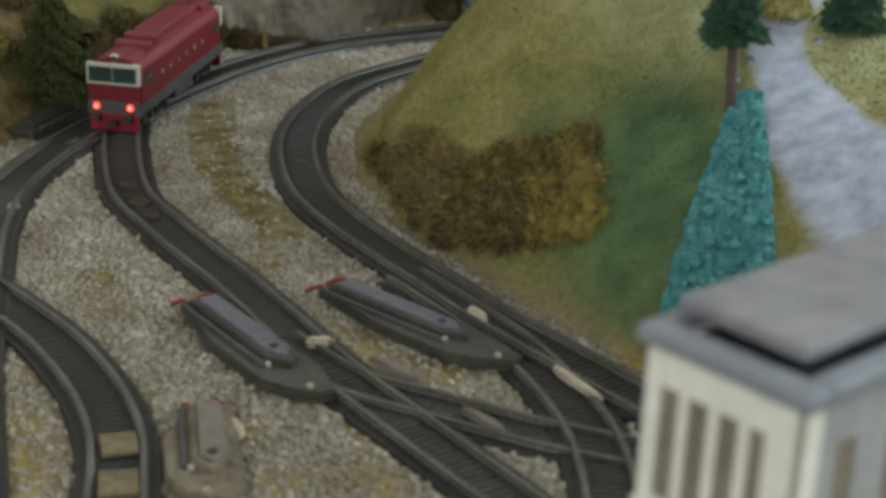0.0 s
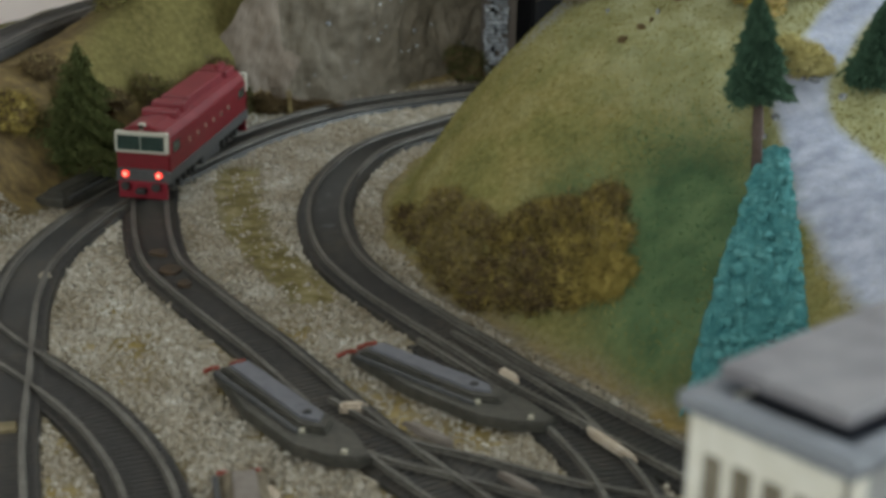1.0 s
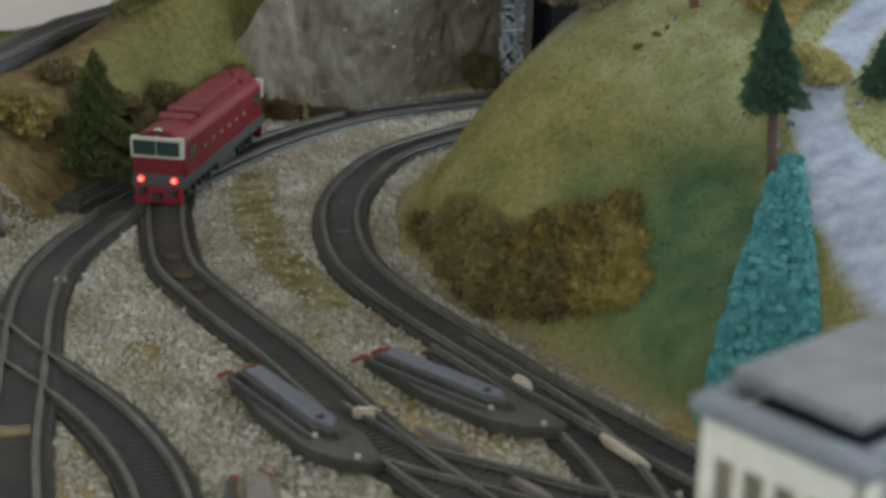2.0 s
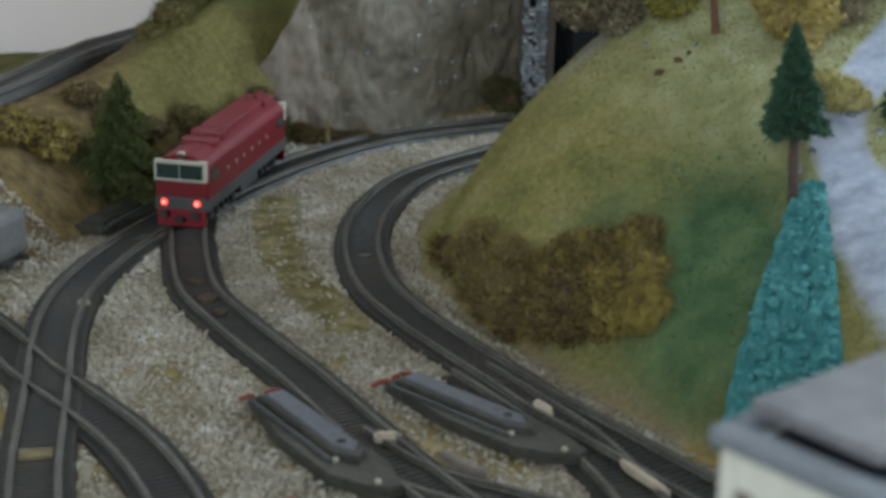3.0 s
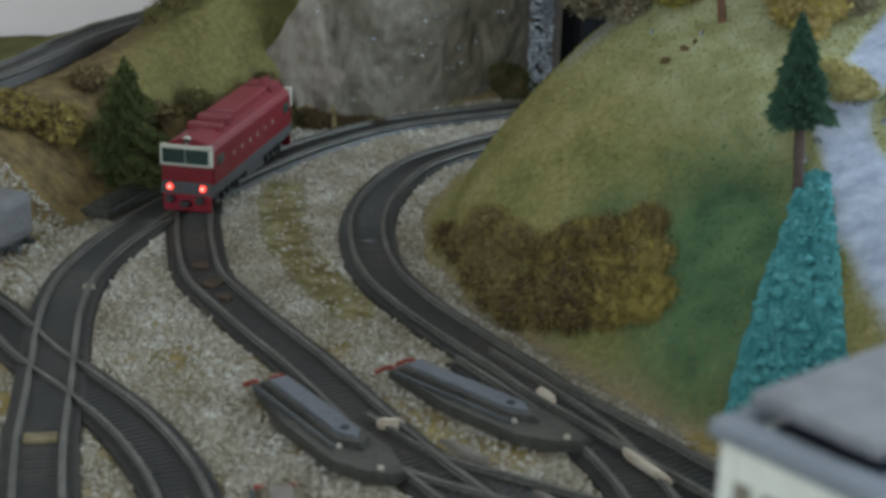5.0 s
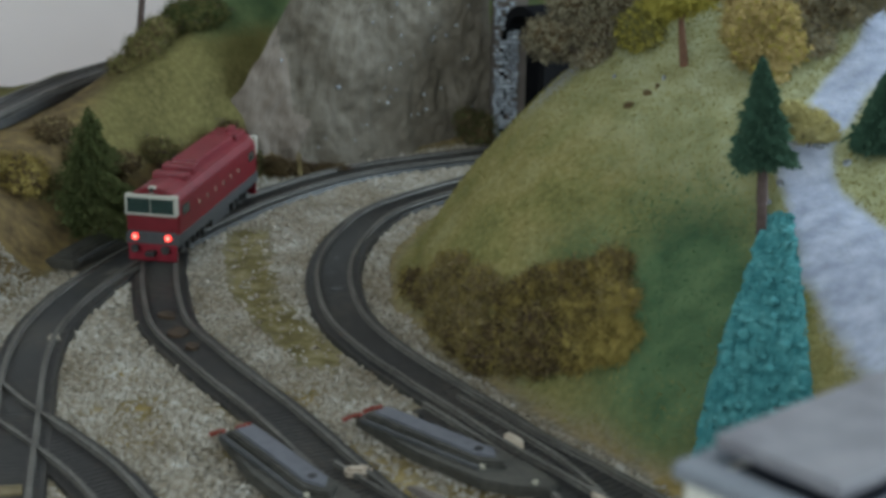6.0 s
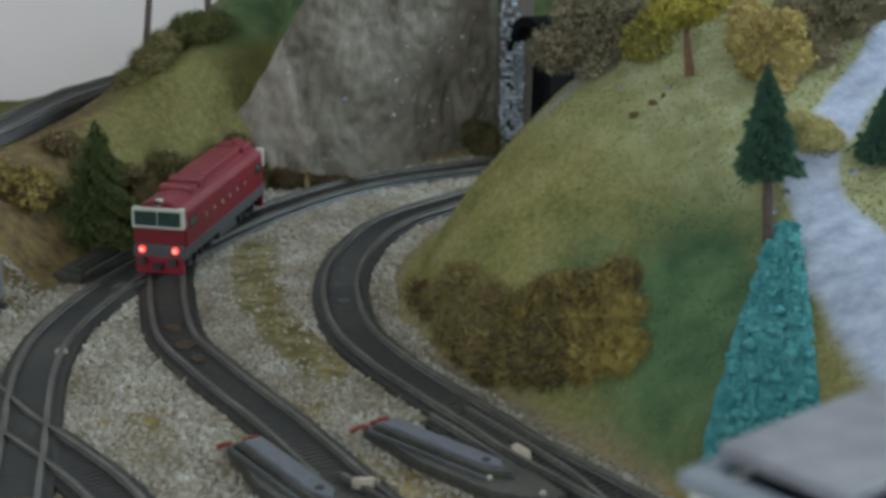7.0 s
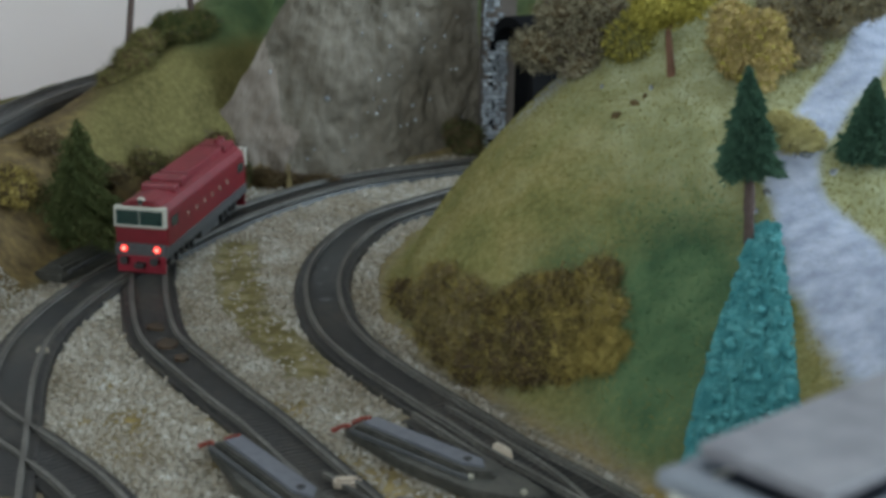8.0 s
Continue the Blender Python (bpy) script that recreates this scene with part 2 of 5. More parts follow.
def normals(line):
    d = np.gradient(line[:, :2], axis=0)
    d /= np.linalg.norm(d, axis=1)[:, None] + 1e-12
    return np.stack([-d[:, 1], d[:, 0]], 1)


def sweep(line, profile, close=True):
    """Vertices and faces of a profile of (offset to the left, height) swept along a line."""
    n, k = normals(line), len(profile)
    z = line[:, 2] if line.shape[1] > 2 else np.zeros(len(line))
    verts = [(line[i, 0] + n[i, 0] * o, line[i, 1] + n[i, 1] * o, z[i] + h) for i in range(len(line)) for o, h in profile]
    faces = [(i * k + j, i * k + (j + 1) % k, (i + 1) * k + (j + 1) % k, (i + 1) * k + j) for i in range(len(line) - 1) for j in range(k if close else k - 1)]
    if close:
        faces += [tuple(range(k))[::-1], tuple((len(line) - 1) * k + j for j in range(k))]
    return verts, faces


# ---- the plan: centre lines of the tracks, in metres ----
INNER = spline([(0.3, 0.925), (0.18, 0.945), (0.1, 0.928), (0.05, 0.893), (0.014, 0.857), (-0.016, 0.818), (-0.0315, 0.7685), (-0.0368, 0.7235), (-0.034, 0.6835), (-0.0263, 0.648),
                (-0.012, 0.6155), (0.0045, 0.587), (0.0245, 0.555), (0.0395, 0.53), (0.0565, 0.507), (0.078, 0.477), (0.13, 0.405), (0.2, 0.3), (0.27, 0.19)])
INNER_BRANCH = spline([(0.012, 0.563), (0.03, 0.535), (0.047, 0.507), (0.06, 0.475), (0.068, 0.445), (0.0705, 0.415), (0.071, 0.385), (0.08, 0.355), (0.12, 0.31), (0.2, 0.2)])
MIDDLE = spline([(-0.122, 0.755), (-0.1165, 0.714), (-0.1095, 0.676), (-0.1, 0.64), (-0.084, 0.6095), (-0.0672, 0.581), (-0.0515, 0.5555), (-0.0355, 0.5265), (-0.009, 0.4785),
                 (0.018, 0.437), (0.049, 0.39), (0.09, 0.325), (0.16, 0.21)])
CROSSOVER = spline([(-0.03, 0.503), (-0.006, 0.474), (0.022, 0.458), (0.048, 0.444), (0.072, 0.434), (0.12, 0.415)])
OUTER = spline([(0.3, 0.985), (0.2, 1.0), (0.12, 0.984), (0.07, 0.958), (0.03, 0.935), (-0.018, 0.907), (-0.05, 0.878), (-0.078, 0.84), (-0.099, 0.802), (-0.116, 0.764),
                (-0.134, 0.722), (-0.146, 0.677), (-0.1512, 0.637), (-0.15, 0.602), (-0.1455, 0.571), (-0.1402, 0.543), (-0.1355, 0.517), (-0.1255, 0.463), (-0.105, 0.38), (-0.085, 0.29)])
CROSSING = spline([(-0.255, 0.668), (-0.209, 0.63), (-0.177, 0.594), (-0.148, 0.5525), (-0.125, 0.525), (-0.104, 0.498), (-0.086, 0.467), (-0.074, 0.437), (-0.068, 0.405), (-0.064, 0.36), (-0.06, 0.28)])
UPPER = spline([(-0.3, 0.62, 0.045), (-0.25, 0.74, 0.045), (-0.222, 0.82, 0.045), (-0.207, 0.885, 0.045), (-0.185, 0.945, 0.045), (-0.15, 0.99, 0.046), (-0.09, 1.03, 0.046), (0.0, 1.05, 0.046)])


def smooth(a, b, x):
    t = np.clip((x - a) / (b - a), 0, 1)
    return t * t * (3 - 2 * t)


def side(line, x, y):
    """The distance of points from a line, positive to its left."""
    pts = line[::2, :2]
    nn = normals(line)[::2]
    q = np.stack([np.ravel(x), np.ravel(y)], 1)
    best, sign = np.empty(len(q)), np.empty(len(q))
    for a in range(0, len(q), 4000):
        d = q[a:a + 4000, None, :] - pts[None]
        r = (d ** 2).sum(2)
        j = r.argmin(1)
        i = np.arange(len(j))
        best[a:a + 4000] = np.sqrt(r[i, j])
        sign[a:a + 4000] = np.sign((d[i, j] * nn[j]).sum(1))
    return (best * sign).reshape(np.shape(x))


BASE = -0.0042


def ripple(x, y, f, seed):
    """A cheap smooth unevenness between -1 and 1."""
    r = np.random.RandomState(seed)
    z = np.zeros(np.shape(x))
    for k in range(7):
        a, p = r.uniform(0, 2 * np.pi), r.uniform(0, 2 * np.pi)
        g = f * r.uniform(0.6, 1.8)
        z = z + np.sin((np.cos(a) * x + np.sin(a) * y) * g + p)
    return z / 7


def ground_height(x, y):
    """The height of the land: the hill inside the inner curve, the bank outside the outer one."""
    x, y = np.asarray(x, float), np.asarray(y, float)
    s = side(INNER, x, y) - 0.021 - 0.03 * smooth(0.67, 0.82, y)
    rise = 0.088 + 0.055 * smooth(0.56, 0.78, y)
    hill = rise * np.tanh(np.maximum(s, 0) / 0.085) * smooth(-0.002, 0.02, s)
    hill = hill + 0.0022 * ripple(x, y, 90, 3) * smooth(0.0, 0.03, s)
    d = -side(OUTER, x, y) - 0.019
    bank = 0.048 * smooth(0.0, 0.062, d) * smooth(0.55, 0.7, y + 0.25 * (-x - 0.15))
    mound = 0.075 * smooth(-0.2, -0.06, x) * smooth(0.0, 0.085, d)
    cut = smooth(0.026, 0.036, d) * smooth(-0.112, -0.06, x) * 0.13
    left = np.maximum(bank + mound, cut) + 0.0025 * ripple(x, y, 80, 5) * smooth(0.0, 0.03, d)
    near_upper = 1 - smooth(0.016, 0.03, np.abs(side(UPPER, x, y)))
    left = left * (1 - near_upper * (x < -0.14)) + 0.042 * near_upper * (x < -0.14)
    s_up = side(UPPER, x, y)
    left = left - np.where((s_up > 0.018) & (x < 0.0), np.minimum(0.5 * (s_up - 0.018), 0.045), 0.0) * (y > 0.5)
    z = BASE + np.maximum(hill, np.where(d > 0, left, 0))
    return z + 0.0005 * ripple(x, y, 260, 9)


def ground_at(x, y):
    return float(ground_height(np.array([x]), np.array([y]))[0])

# ---- structure: the land, its board and the room ----


def axis(a, b, fine_a, fine_b, fine, coarse):
    return np.concatenate([np.arange(a, fine_a, coarse), np.arange(fine_a, fine_b, fine), np.arange(fine_b, b + coarse / 2, coarse)])


ROAD = spline([(0.21, 0.715), (0.192, 0.676), (0.168, 0.645), (0.151, 0.612), (0.151, 0.58), (0.157, 0.545), (0.164, 0.51), (0.178, 0.46), (0.21, 0.4)])
ROAD_WIDE = 0.0125


def build_ground():
    xs = axis(-0.46, 0.5, -0.26, 0.22, 0.0026, 0.012)
    ys = axis(0.1, 1.1, 0.38, 1.06, 0.0026, 0.012)
    gx, gy = np.meshgrid(xs, ys)
    z = ground_height(gx, gy)
    s_in, s_out = side(INNER, gx, gy), side(OUTER, gx, gy)
    s_road = np.abs(side(ROAD, gx, gy)) / (0.82 + 0.75 * smooth(-0.6, -0.53, -gy))
    on_road = 1 - smooth(ROAD_WIDE * 0.75, ROAD_WIDE * 1.15, s_road + 0.002 * ripple(gx, gy, 200, 2))
    wob = 0.004 * ripple(gx, gy, 150, 4)
    grass = smooth(0.022, 0.032, s_in + wob)
    bank = smooth(0.02, 0.032, -s_out + wob)
    green = np.clip(1.6 * np.exp(-(((gx - 0.1) / 0.03) ** 2 + ((gy - 0.556) / 0.052) ** 2)), 0, 1) * grass
    green = np.maximum(green, 0.4 * np.exp(-(((gx - 0.093) / 0.017) ** 2 + ((gy - 0.528) / 0.035) ** 2)) * grass)
    # faded grass, lightened to the right for the window's grazing sheen
    pale = smooth(0.055, 0.155, gx + 0.45 * (gy - 0.62)) * smooth(0.05, 0.08, z) * grass * 0.85
    green = np.maximum(green, 0.75 * np.exp(-(((gx - 0.066) / 0.018) ** 2 + ((gy - 0.61) / 0.02) ** 2)) * grass)
    green = np.maximum(green, 0.75 * smooth(0.066, 0.08, z) * bank * smooth(-0.135, -0.112, gx))
    bright = np.maximum(smooth(0.045, 0.075, z) * smooth(-0.13, -0.1, gx) * bank, smooth(0.012, 0.03, side(UPPER, gx, gy)) * smooth(0.04, 0.06, -s_out) * (gx < -0.1))
    brown = np.maximum(bank * (1 - smooth(0.012, 0.03, z)), bank * (1 - smooth(-0.18, -0.155, gx)) * (side(UPPER, gx, gy) < 0.012))
    mossy = np.clip(1.4 * np.exp(-(np.abs(side(MOSS, gx, gy) + wob * 1.2) / 0.012) ** 2), 0, 1) * (1 - grass) * (1 - bank)
    ochre = np.clip(smooth(0.35, 0.8, ripple(gx, gy, 110, 12) + 0.25), 0, 1) * (1 - grass) * (1 - bank) * (1 - smooth(0.5, 0.62, gy))
    ochre = np.maximum(ochre, smooth(0.0195, 0.023, s_in) * (1 - smooth(0.024, 0.031, s_in + wob)) * 0.55)
    for px, py, pr in ((-0.005, 0.508, 0.014), (0.022, 0.488, 0.014), (-0.075, 0.455, 0.013), (-0.105, 0.44, 0.016), (-0.05, 0.545, 0.01), (-0.005, 0.55, 0.01), (-0.095, 0.53, 0.012), (-0.1, 0.556, 0.017), (-0.04, 0.572, 0.013), (-0.112, 0.588, 0.01), (-0.087, 0.42, 0.009), (-0.089, 0.432, 0.006), (-0.053, 0.434, 0.006), (-0.112, 0.475, 0.006)):
        ochre = np.maximum(ochre, np.exp(-((gx - px) ** 2 + (gy - py) ** 2) / pr ** 2) * (1 - grass))
    plaster = smooth(0.07, 0.082, z) * smooth(0.705, 0.725, gy + 0.4 * (0.07 - gx)) * (1 - smooth(0.082, 0.1, gx)) * grass
    tunnel = (np.abs(s_out) < 0.02) & (gx > 0.062)
    ny, nx = gx.shape
    verts = np.stack([gx, gy, z], 2).reshape(-1, 3)
    faces = [(j * nx + i, j * nx + i + 1, (j + 1) * nx + i + 1, (j + 1) * nx + i)
             for j in range(ny - 1) for i in range(nx - 1) if not tunnel[j, i]]
    me = bpy.data.meshes.new("ground")
    me.from_pydata(verts.tolist(), [], faces)
    for name, mask in (("grass", grass), ("green", green), ("bank", bank), ("bright", bright), ("brown", brown), ("road", on_road), ("mossy", mossy), ("ochre", ochre), ("plaster", plaster), ("pale", pale)):
        me.attributes.new(name, "FLOAT", "POINT").data.foreach_set("value", mask.ravel().astype(np.float32))
    me.polygons.foreach_set("use_smooth", [True] * len(me.polygons))
    me.materials.append(ground_material())
    me.update()
    return tagged(new("ground", me), "sculpted layout land of pale gravel, dry grass slopes and a grey road", "ground", kind="structure")


MOSS = spline([(-0.083, 0.775), (-0.078, 0.735), (-0.07, 0.69), (-0.055, 0.65), (-0.035, 0.61)])


def ground_material():
    m = bpy.data.materials.new("layout_land")
    m.use_nodes = True
    n, l = m.node_tree.nodes, m.node_tree.links
    b = n["Principled BSDF"]
    b.inputs["Roughness"].default_value = 0.9
    b.inputs["Specular IOR Level"].default_value = 0.15
    co = n.new("ShaderNodeTexCoord")

    def field(scale, detail, stops, lo=0.33, hi=0.67):
        t = n.new("ShaderNodeTexNoise")
        t.inputs["Scale"].default_value, t.inputs["Detail"].default_value = scale, detail
        l.new(co.outputs["Object"], t.inputs["Vector"])
        r = n.new("ShaderNodeValToRGB")
        while len(r.color_ramp.elements) < len(stops):
            r.color_ramp.elements.new(0.5)
        for i, c in enumerate(stops):
            r.color_ramp.elements[i].position = lo + (hi - lo) * i / (len(stops) - 1)
            r.color_ramp.elements[i].color = (*c, 1)
        l.new(t.outputs[0], r.inputs[0])
        return t, r.outputs[0]

    def over(below, above, name, rag=0.0):
        a = n.new("ShaderNodeAttribute")
        a.attribute_name = name
        fac = a.outputs["Fac"]
        if rag:
            t = n.new("ShaderNodeTexNoise")
            t.inputs["Scale"].default_value, t.inputs["Detail"].default_value = 350, 5
            l.new(co.outputs["Object"], t.inputs["Vector"])
            w = n.new("ShaderNodeMath")
            w.operation = "MULTIPLY_ADD"
            l.new(t.outputs[0], w.inputs[0])
            w.inputs[1].default_value = rag * 2
            w.inputs[2].default_value = -rag
            s = n.new("ShaderNodeMath")
            s.use_clamp = True
            l.new(a.outputs["Fac"], s.inputs[0])
            l.new(w.outputs[0], s.inputs[1])
            k = n.new("ShaderNodeMath")
            k.operation = "MULTIPLY"
            k.use_clamp = True
            l.new(s.outputs[0], k.inputs[0])
            up = n.new("ShaderNodeMath")
            up.operation = "GREATER_THAN"
            up.inputs[1].default_value = 0.02
            l.new(a.outputs["Fac"], up.inputs[0])
            l.new(up.outputs[0], k.inputs[1])
            fac = k.outputs[0]
        x = n.new("ShaderNodeMix")
        x.data_type = "RGBA"
        l.new(fac, x.inputs["Factor"])
        l.new(below, x.inputs["A"])
        l.new(above, x.inputs["B"])
        return x.outputs["Result"]

    gravel_t, gravel = field(420, 6, [(0.12, 0.1, 0.075), (0.2, 0.175, 0.14), (0.28, 0.255, 0.215)])
    _, olive_broad = field(42, 6, [(0.1, 0.105, 0.034), (0.165, 0.155, 0.052), (0.23, 0.19, 0.072), (0.26, 0.235, 0.108)])
    _, olive_fine = field(380, 5, [(0.1, 0.088, 0.03), (0.2, 0.178, 0.065), (0.32, 0.29, 0.13)], 0.3, 0.7)
    blend = n.new("ShaderNodeMix")
    blend.data_type = "RGBA"
    blend.inputs["Factor"].default_value = 0.42
    l.new(olive_broad, blend.inputs["A"])
    l.new(olive_fine, blend.inputs["B"])
    olive = blend.outputs["Result"]
    _, green = field(60, 7, [(0.042, 0.08, 0.038), (0.068, 0.114, 0.053), (0.1, 0.15, 0.07)])
    _, bank_broad = field(34, 5, [(0.07, 0.058, 0.019), (0.105, 0.09, 0.03), (0.14, 0.118, 0.043)])
    _, bank_fine = field(340, 5, [(0.06, 0.05, 0.018), (0.12, 0.104, 0.036), (0.2, 0.172, 0.07)], 0.3, 0.7)
    bank_mix = n.new("ShaderNodeMix")
    bank_mix.data_type = "RGBA"
    bank_mix.inputs["Factor"].default_value = 0.4
    l.new(bank_broad, bank_mix.inputs["A"])
    l.new(bank_fine, bank_mix.inputs["B"])
    bank = bank_mix.outputs["Result"]
    _, bright = field(60, 6, [(0.066, 0.062, 0.02), (0.094, 0.086, 0.028), (0.122, 0.108, 0.04)])
    _, brown = field(170, 8, [(0.075, 0.05, 0.025), (0.12, 0.082, 0.037), (0.17, 0.118, 0.048)])
    # grey road; the window's bluish sheen on it is mixed into these stops
    _, road = field(120, 7, [(0.29, 0.32, 0.42), (0.37, 0.4, 0.51), (0.46, 0.49, 0.6)])
    _, moss = field(130, 7, [(0.095, 0.078, 0.03), (0.155, 0.125, 0.05), (0.25, 0.21, 0.115)])
    _, ochre = field(110, 7, [(0.14, 0.105, 0.045), (0.23, 0.165, 0.06), (0.3, 0.22, 0.085)])
    # includes the window light's haze over the grass, put into the colour
    _, pale = field(80, 7, [(0.25, 0.25, 0.13), (0.34, 0.34, 0.19), (0.41, 0.42, 0.27)])
    _, plaster = field(120, 6, [(0.2, 0.2, 0.2), (0.3, 0.3, 0.31)])
    c = over(gravel, moss, "mossy", 0.35)
    c = over(c, bank, "bank")
    c = over(c, brown, "brown", 0.3)
    c = over(c, bright, "bright", 0.2)
    c = over(c, olive, "grass")
    c = over(c, ochre, "ochre", 0.3)
    c = over(c, pale, "pale", 0.25)
    c = over(c, green, "green", 0.2)
    c = over(c, plaster, "plaster", 0.2)
    c = over(c, road, "road", 0.28)
    l.new(c, b.inputs["Base Color"])
    bump_t = n.new("ShaderNodeTexNoise")
    bump_t.inputs["Scale"].default_value, bump_t.inputs["Detail"].default_value = 550, 5
    l.new(co.outputs["Object"], bump_t.inputs["Vector"])
    bp = n.new("ShaderNodeBump")
    bp.inputs["Strength"].default_value, bp.inputs["Distance"].default_value = 0.6, 0.001
    l.new(bump_t.outputs[0], bp.inputs["Height"])
    l.new(bp.outputs[0], b.inputs["Normal"])
    return m


build_ground()


def rock_top(u):
    """The height of the rock along it: low at its free end."""
    return 0.022 + 0.118 * float(smooth(0.02, 0.55, u))


def build_rock():
    """The painted plaster rock face beside the outer track, a thick slab with a broken front."""
    base = spline([(-0.122, 0.86), (-0.102, 0.876), (-0.079, 0.891), (-0.048, 0.909), (-0.016, 0.935), (0.018, 0.962), (0.046, 0.98)], 0.0016)
    n = -normals(base)
    us, vs = len(base), 80
    verts, faces = [], []
    for i in range(us):
        u = i / (us - 1)
        top = rock_top(u)
        for j in range(vs):
            v = j / (vs - 1)
            z = BASE - 0.004 + v * (top + 0.004)
            x, y = base[i]
            p = Vector((x * 38, y * 38, z * 30))
            ridge = noise.fractal(p, 0.9, 2.1, 5) * 0.0035 + noise.noise(Vector((x * 70 + z * 30, y * 70, z * 24))) * 0.0022
            ridge += abs(noise.noise(Vector((x * 120, y * 120, z * 90)))) * 0.002
            lean = -0.012 * v
            o = ridge * 0.95 + lean - 0.03 * (1 - float(smooth(0.0, 0.22, u))) ** 2
            verts.append((x - n[i, 0] * o * -1, y - n[i, 1] * o * -1, z))
    for i in range(us - 1):
        for j in range(vs - 1):
            a = i * vs + j
            faces.append((a, a + vs, a + vs + 1, a + 1))
    back = len(verts)
    for i in range(us):
        for z in (BASE - 0.004, verts[i * vs + vs - 1][2] - 0.02):
            verts.append((base[i, 0] - n[i, 0] * 0.03, base[i, 1] - n[i, 1] * 0.03, z))
    for i in range(us - 1):
        faces.append((i * vs + vs - 1, (i + 1) * vs + vs - 1, back + 2 * i + 3, back + 2 * i + 1))
        faces.append((back + 2 * i, back + 2 * i + 1, back + 2 * i + 3, back + 2 * i + 2))
    ob = from_lists("rock_face", verts, faces, ROCK, smooth=False)
    ob.data.materials.append(ROCK_PINK)
    for p in ob.data.polygons:
        x, y, z = p.center
        if x + 0.012 * noise.noise(Vector((x * 50, y * 50, z * 60))) + 0.25 * (z - 0.02) < -0.066:
            p.material_index = 1
    rng = random.Random(2)
    for u, z in ((0.47, 0.043), (0.66, 0.036), (0.6, 0.031), (0.72, 0.05), (0.74, 0.02), (0.3, 0.06), (0.83, 0.033), (0.55, 0.018), (0.69, 0.068), (0.9, 0.05), (0.8, 0.062), (0.62, 0.055), *((rng.uniform(0.38, 0.95), rng.uniform(0.008, 0.085)) for _ in range(26))):
        i, j = int(u * (us - 1)), min(vs - 2, int((z - BASE + 0.004) / (rock_top(u) + 0.004) * (vs - 1)))
        bm = bmesh.new()
        made = bmesh.ops.create_icosphere(bm, subdivisions=1, radius=1.0)["verts"]
        size = 0.0019 if u == 0.47 else rng.uniform(0.0006, 0.0012)
        for v in made:
            v.co = Vector(verts[i * vs + j]) + v.co * size * rng.uniform(0.6, 1.15)
        part("pale_chip", bm, BLOCK, ob, "pale chip in the rock")
    return tagged(ob, "grey painted plaster rock face with pale chips beside the track", "rock face", kind="structure")


build_rock()


def slab(name, label, x0, x1, y0, y1, z0, z1, mat, kind="structure", category="wall"):
    ob = part(name, box(bmesh.new(), x0, x1, y0, y1, z0, z1), mat)
    return tagged(ob, label, category, kind=kind)


slab("backdrop", "plain pale pinkish backdrop board behind the layout", -0.46, 0.5, 1.102, 1.112, -0.06, 0.62, BACKDROP, category="backdrop")
slab("floor", "brown wooden floor of the room", -2.0, 2.0, -2.0, 2.0, -1.0, -0.9, FLOORING, category="floor")
slab("ceiling", "plain white ceiling of the room", -2.0, 2.0, -2.0, 2.0, 1.6, 1.7, CEILING, category="ceiling")
slab("wall_north", "plain plastered wall behind the backdrop", -2.1, 2.1, 2.0, 2.1, -0.9, 1.6, PLASTER)
slab("wall_west", "plain plastered wall", -2.1, -2.0, -2.0, 2.0, -0.9, 1.6, PLASTER)


def wall_with_opening(name, label, along_x, at, a0, a1):
    """A wall with one window opening from a0 to a1, between 0.15 and 1.35 m up."""
    bm = bmesh.new()
    for p, q, z0, z1 in ((-2.1, a0, -0.9, 1.6), (a1, 2.1, -0.9, 1.6), (a0, a1, -0.9, 0.1), (a0, a1, 1.4, 1.6)):
        if along_x:
            box(bm, p, q, at, at + 0.1, z0, z1)
        else:
            box(bm, at, at + 0.1, p, q, z0, z1)
    tagged(part(name, bm, PLASTER), label, "wall", kind="structure")


wall_with_opening("wall_east", "plastered wall with a wide window", False, 2.0, 0.3, 1.9)
wall_with_opening("wall_south", "unseen plastered wall with an opening for the fill light", True, -2.1, -1.45, 0.05)


def build_baseboard():
    t = thing("baseboard", Matrix(), "brown wooden baseboard on trestle legs under the layout", "baseboard")
    part("board", box(bmesh.new(), -0.46, 0.5, 0.1, 1.1, -0.04, -0.012, 0.002), BOARD, t)
    for y0, y1 in ((0.08, 0.1), (1.1, 1.102)):
        part("fascia", box(bmesh.new(), -0.46, 0.5, y0, y1, -0.07, -0.006), BOARD, t)
    for x in (-0.42, 0.44):
        for y in (0.14, 1.05):
            part("leg", box(bmesh.new(), x, x + 0.04, y, y + 0.04, -0.9, -0.04, 0.003), BOARD, t)


build_baseboard()

# ---- tunnel ----


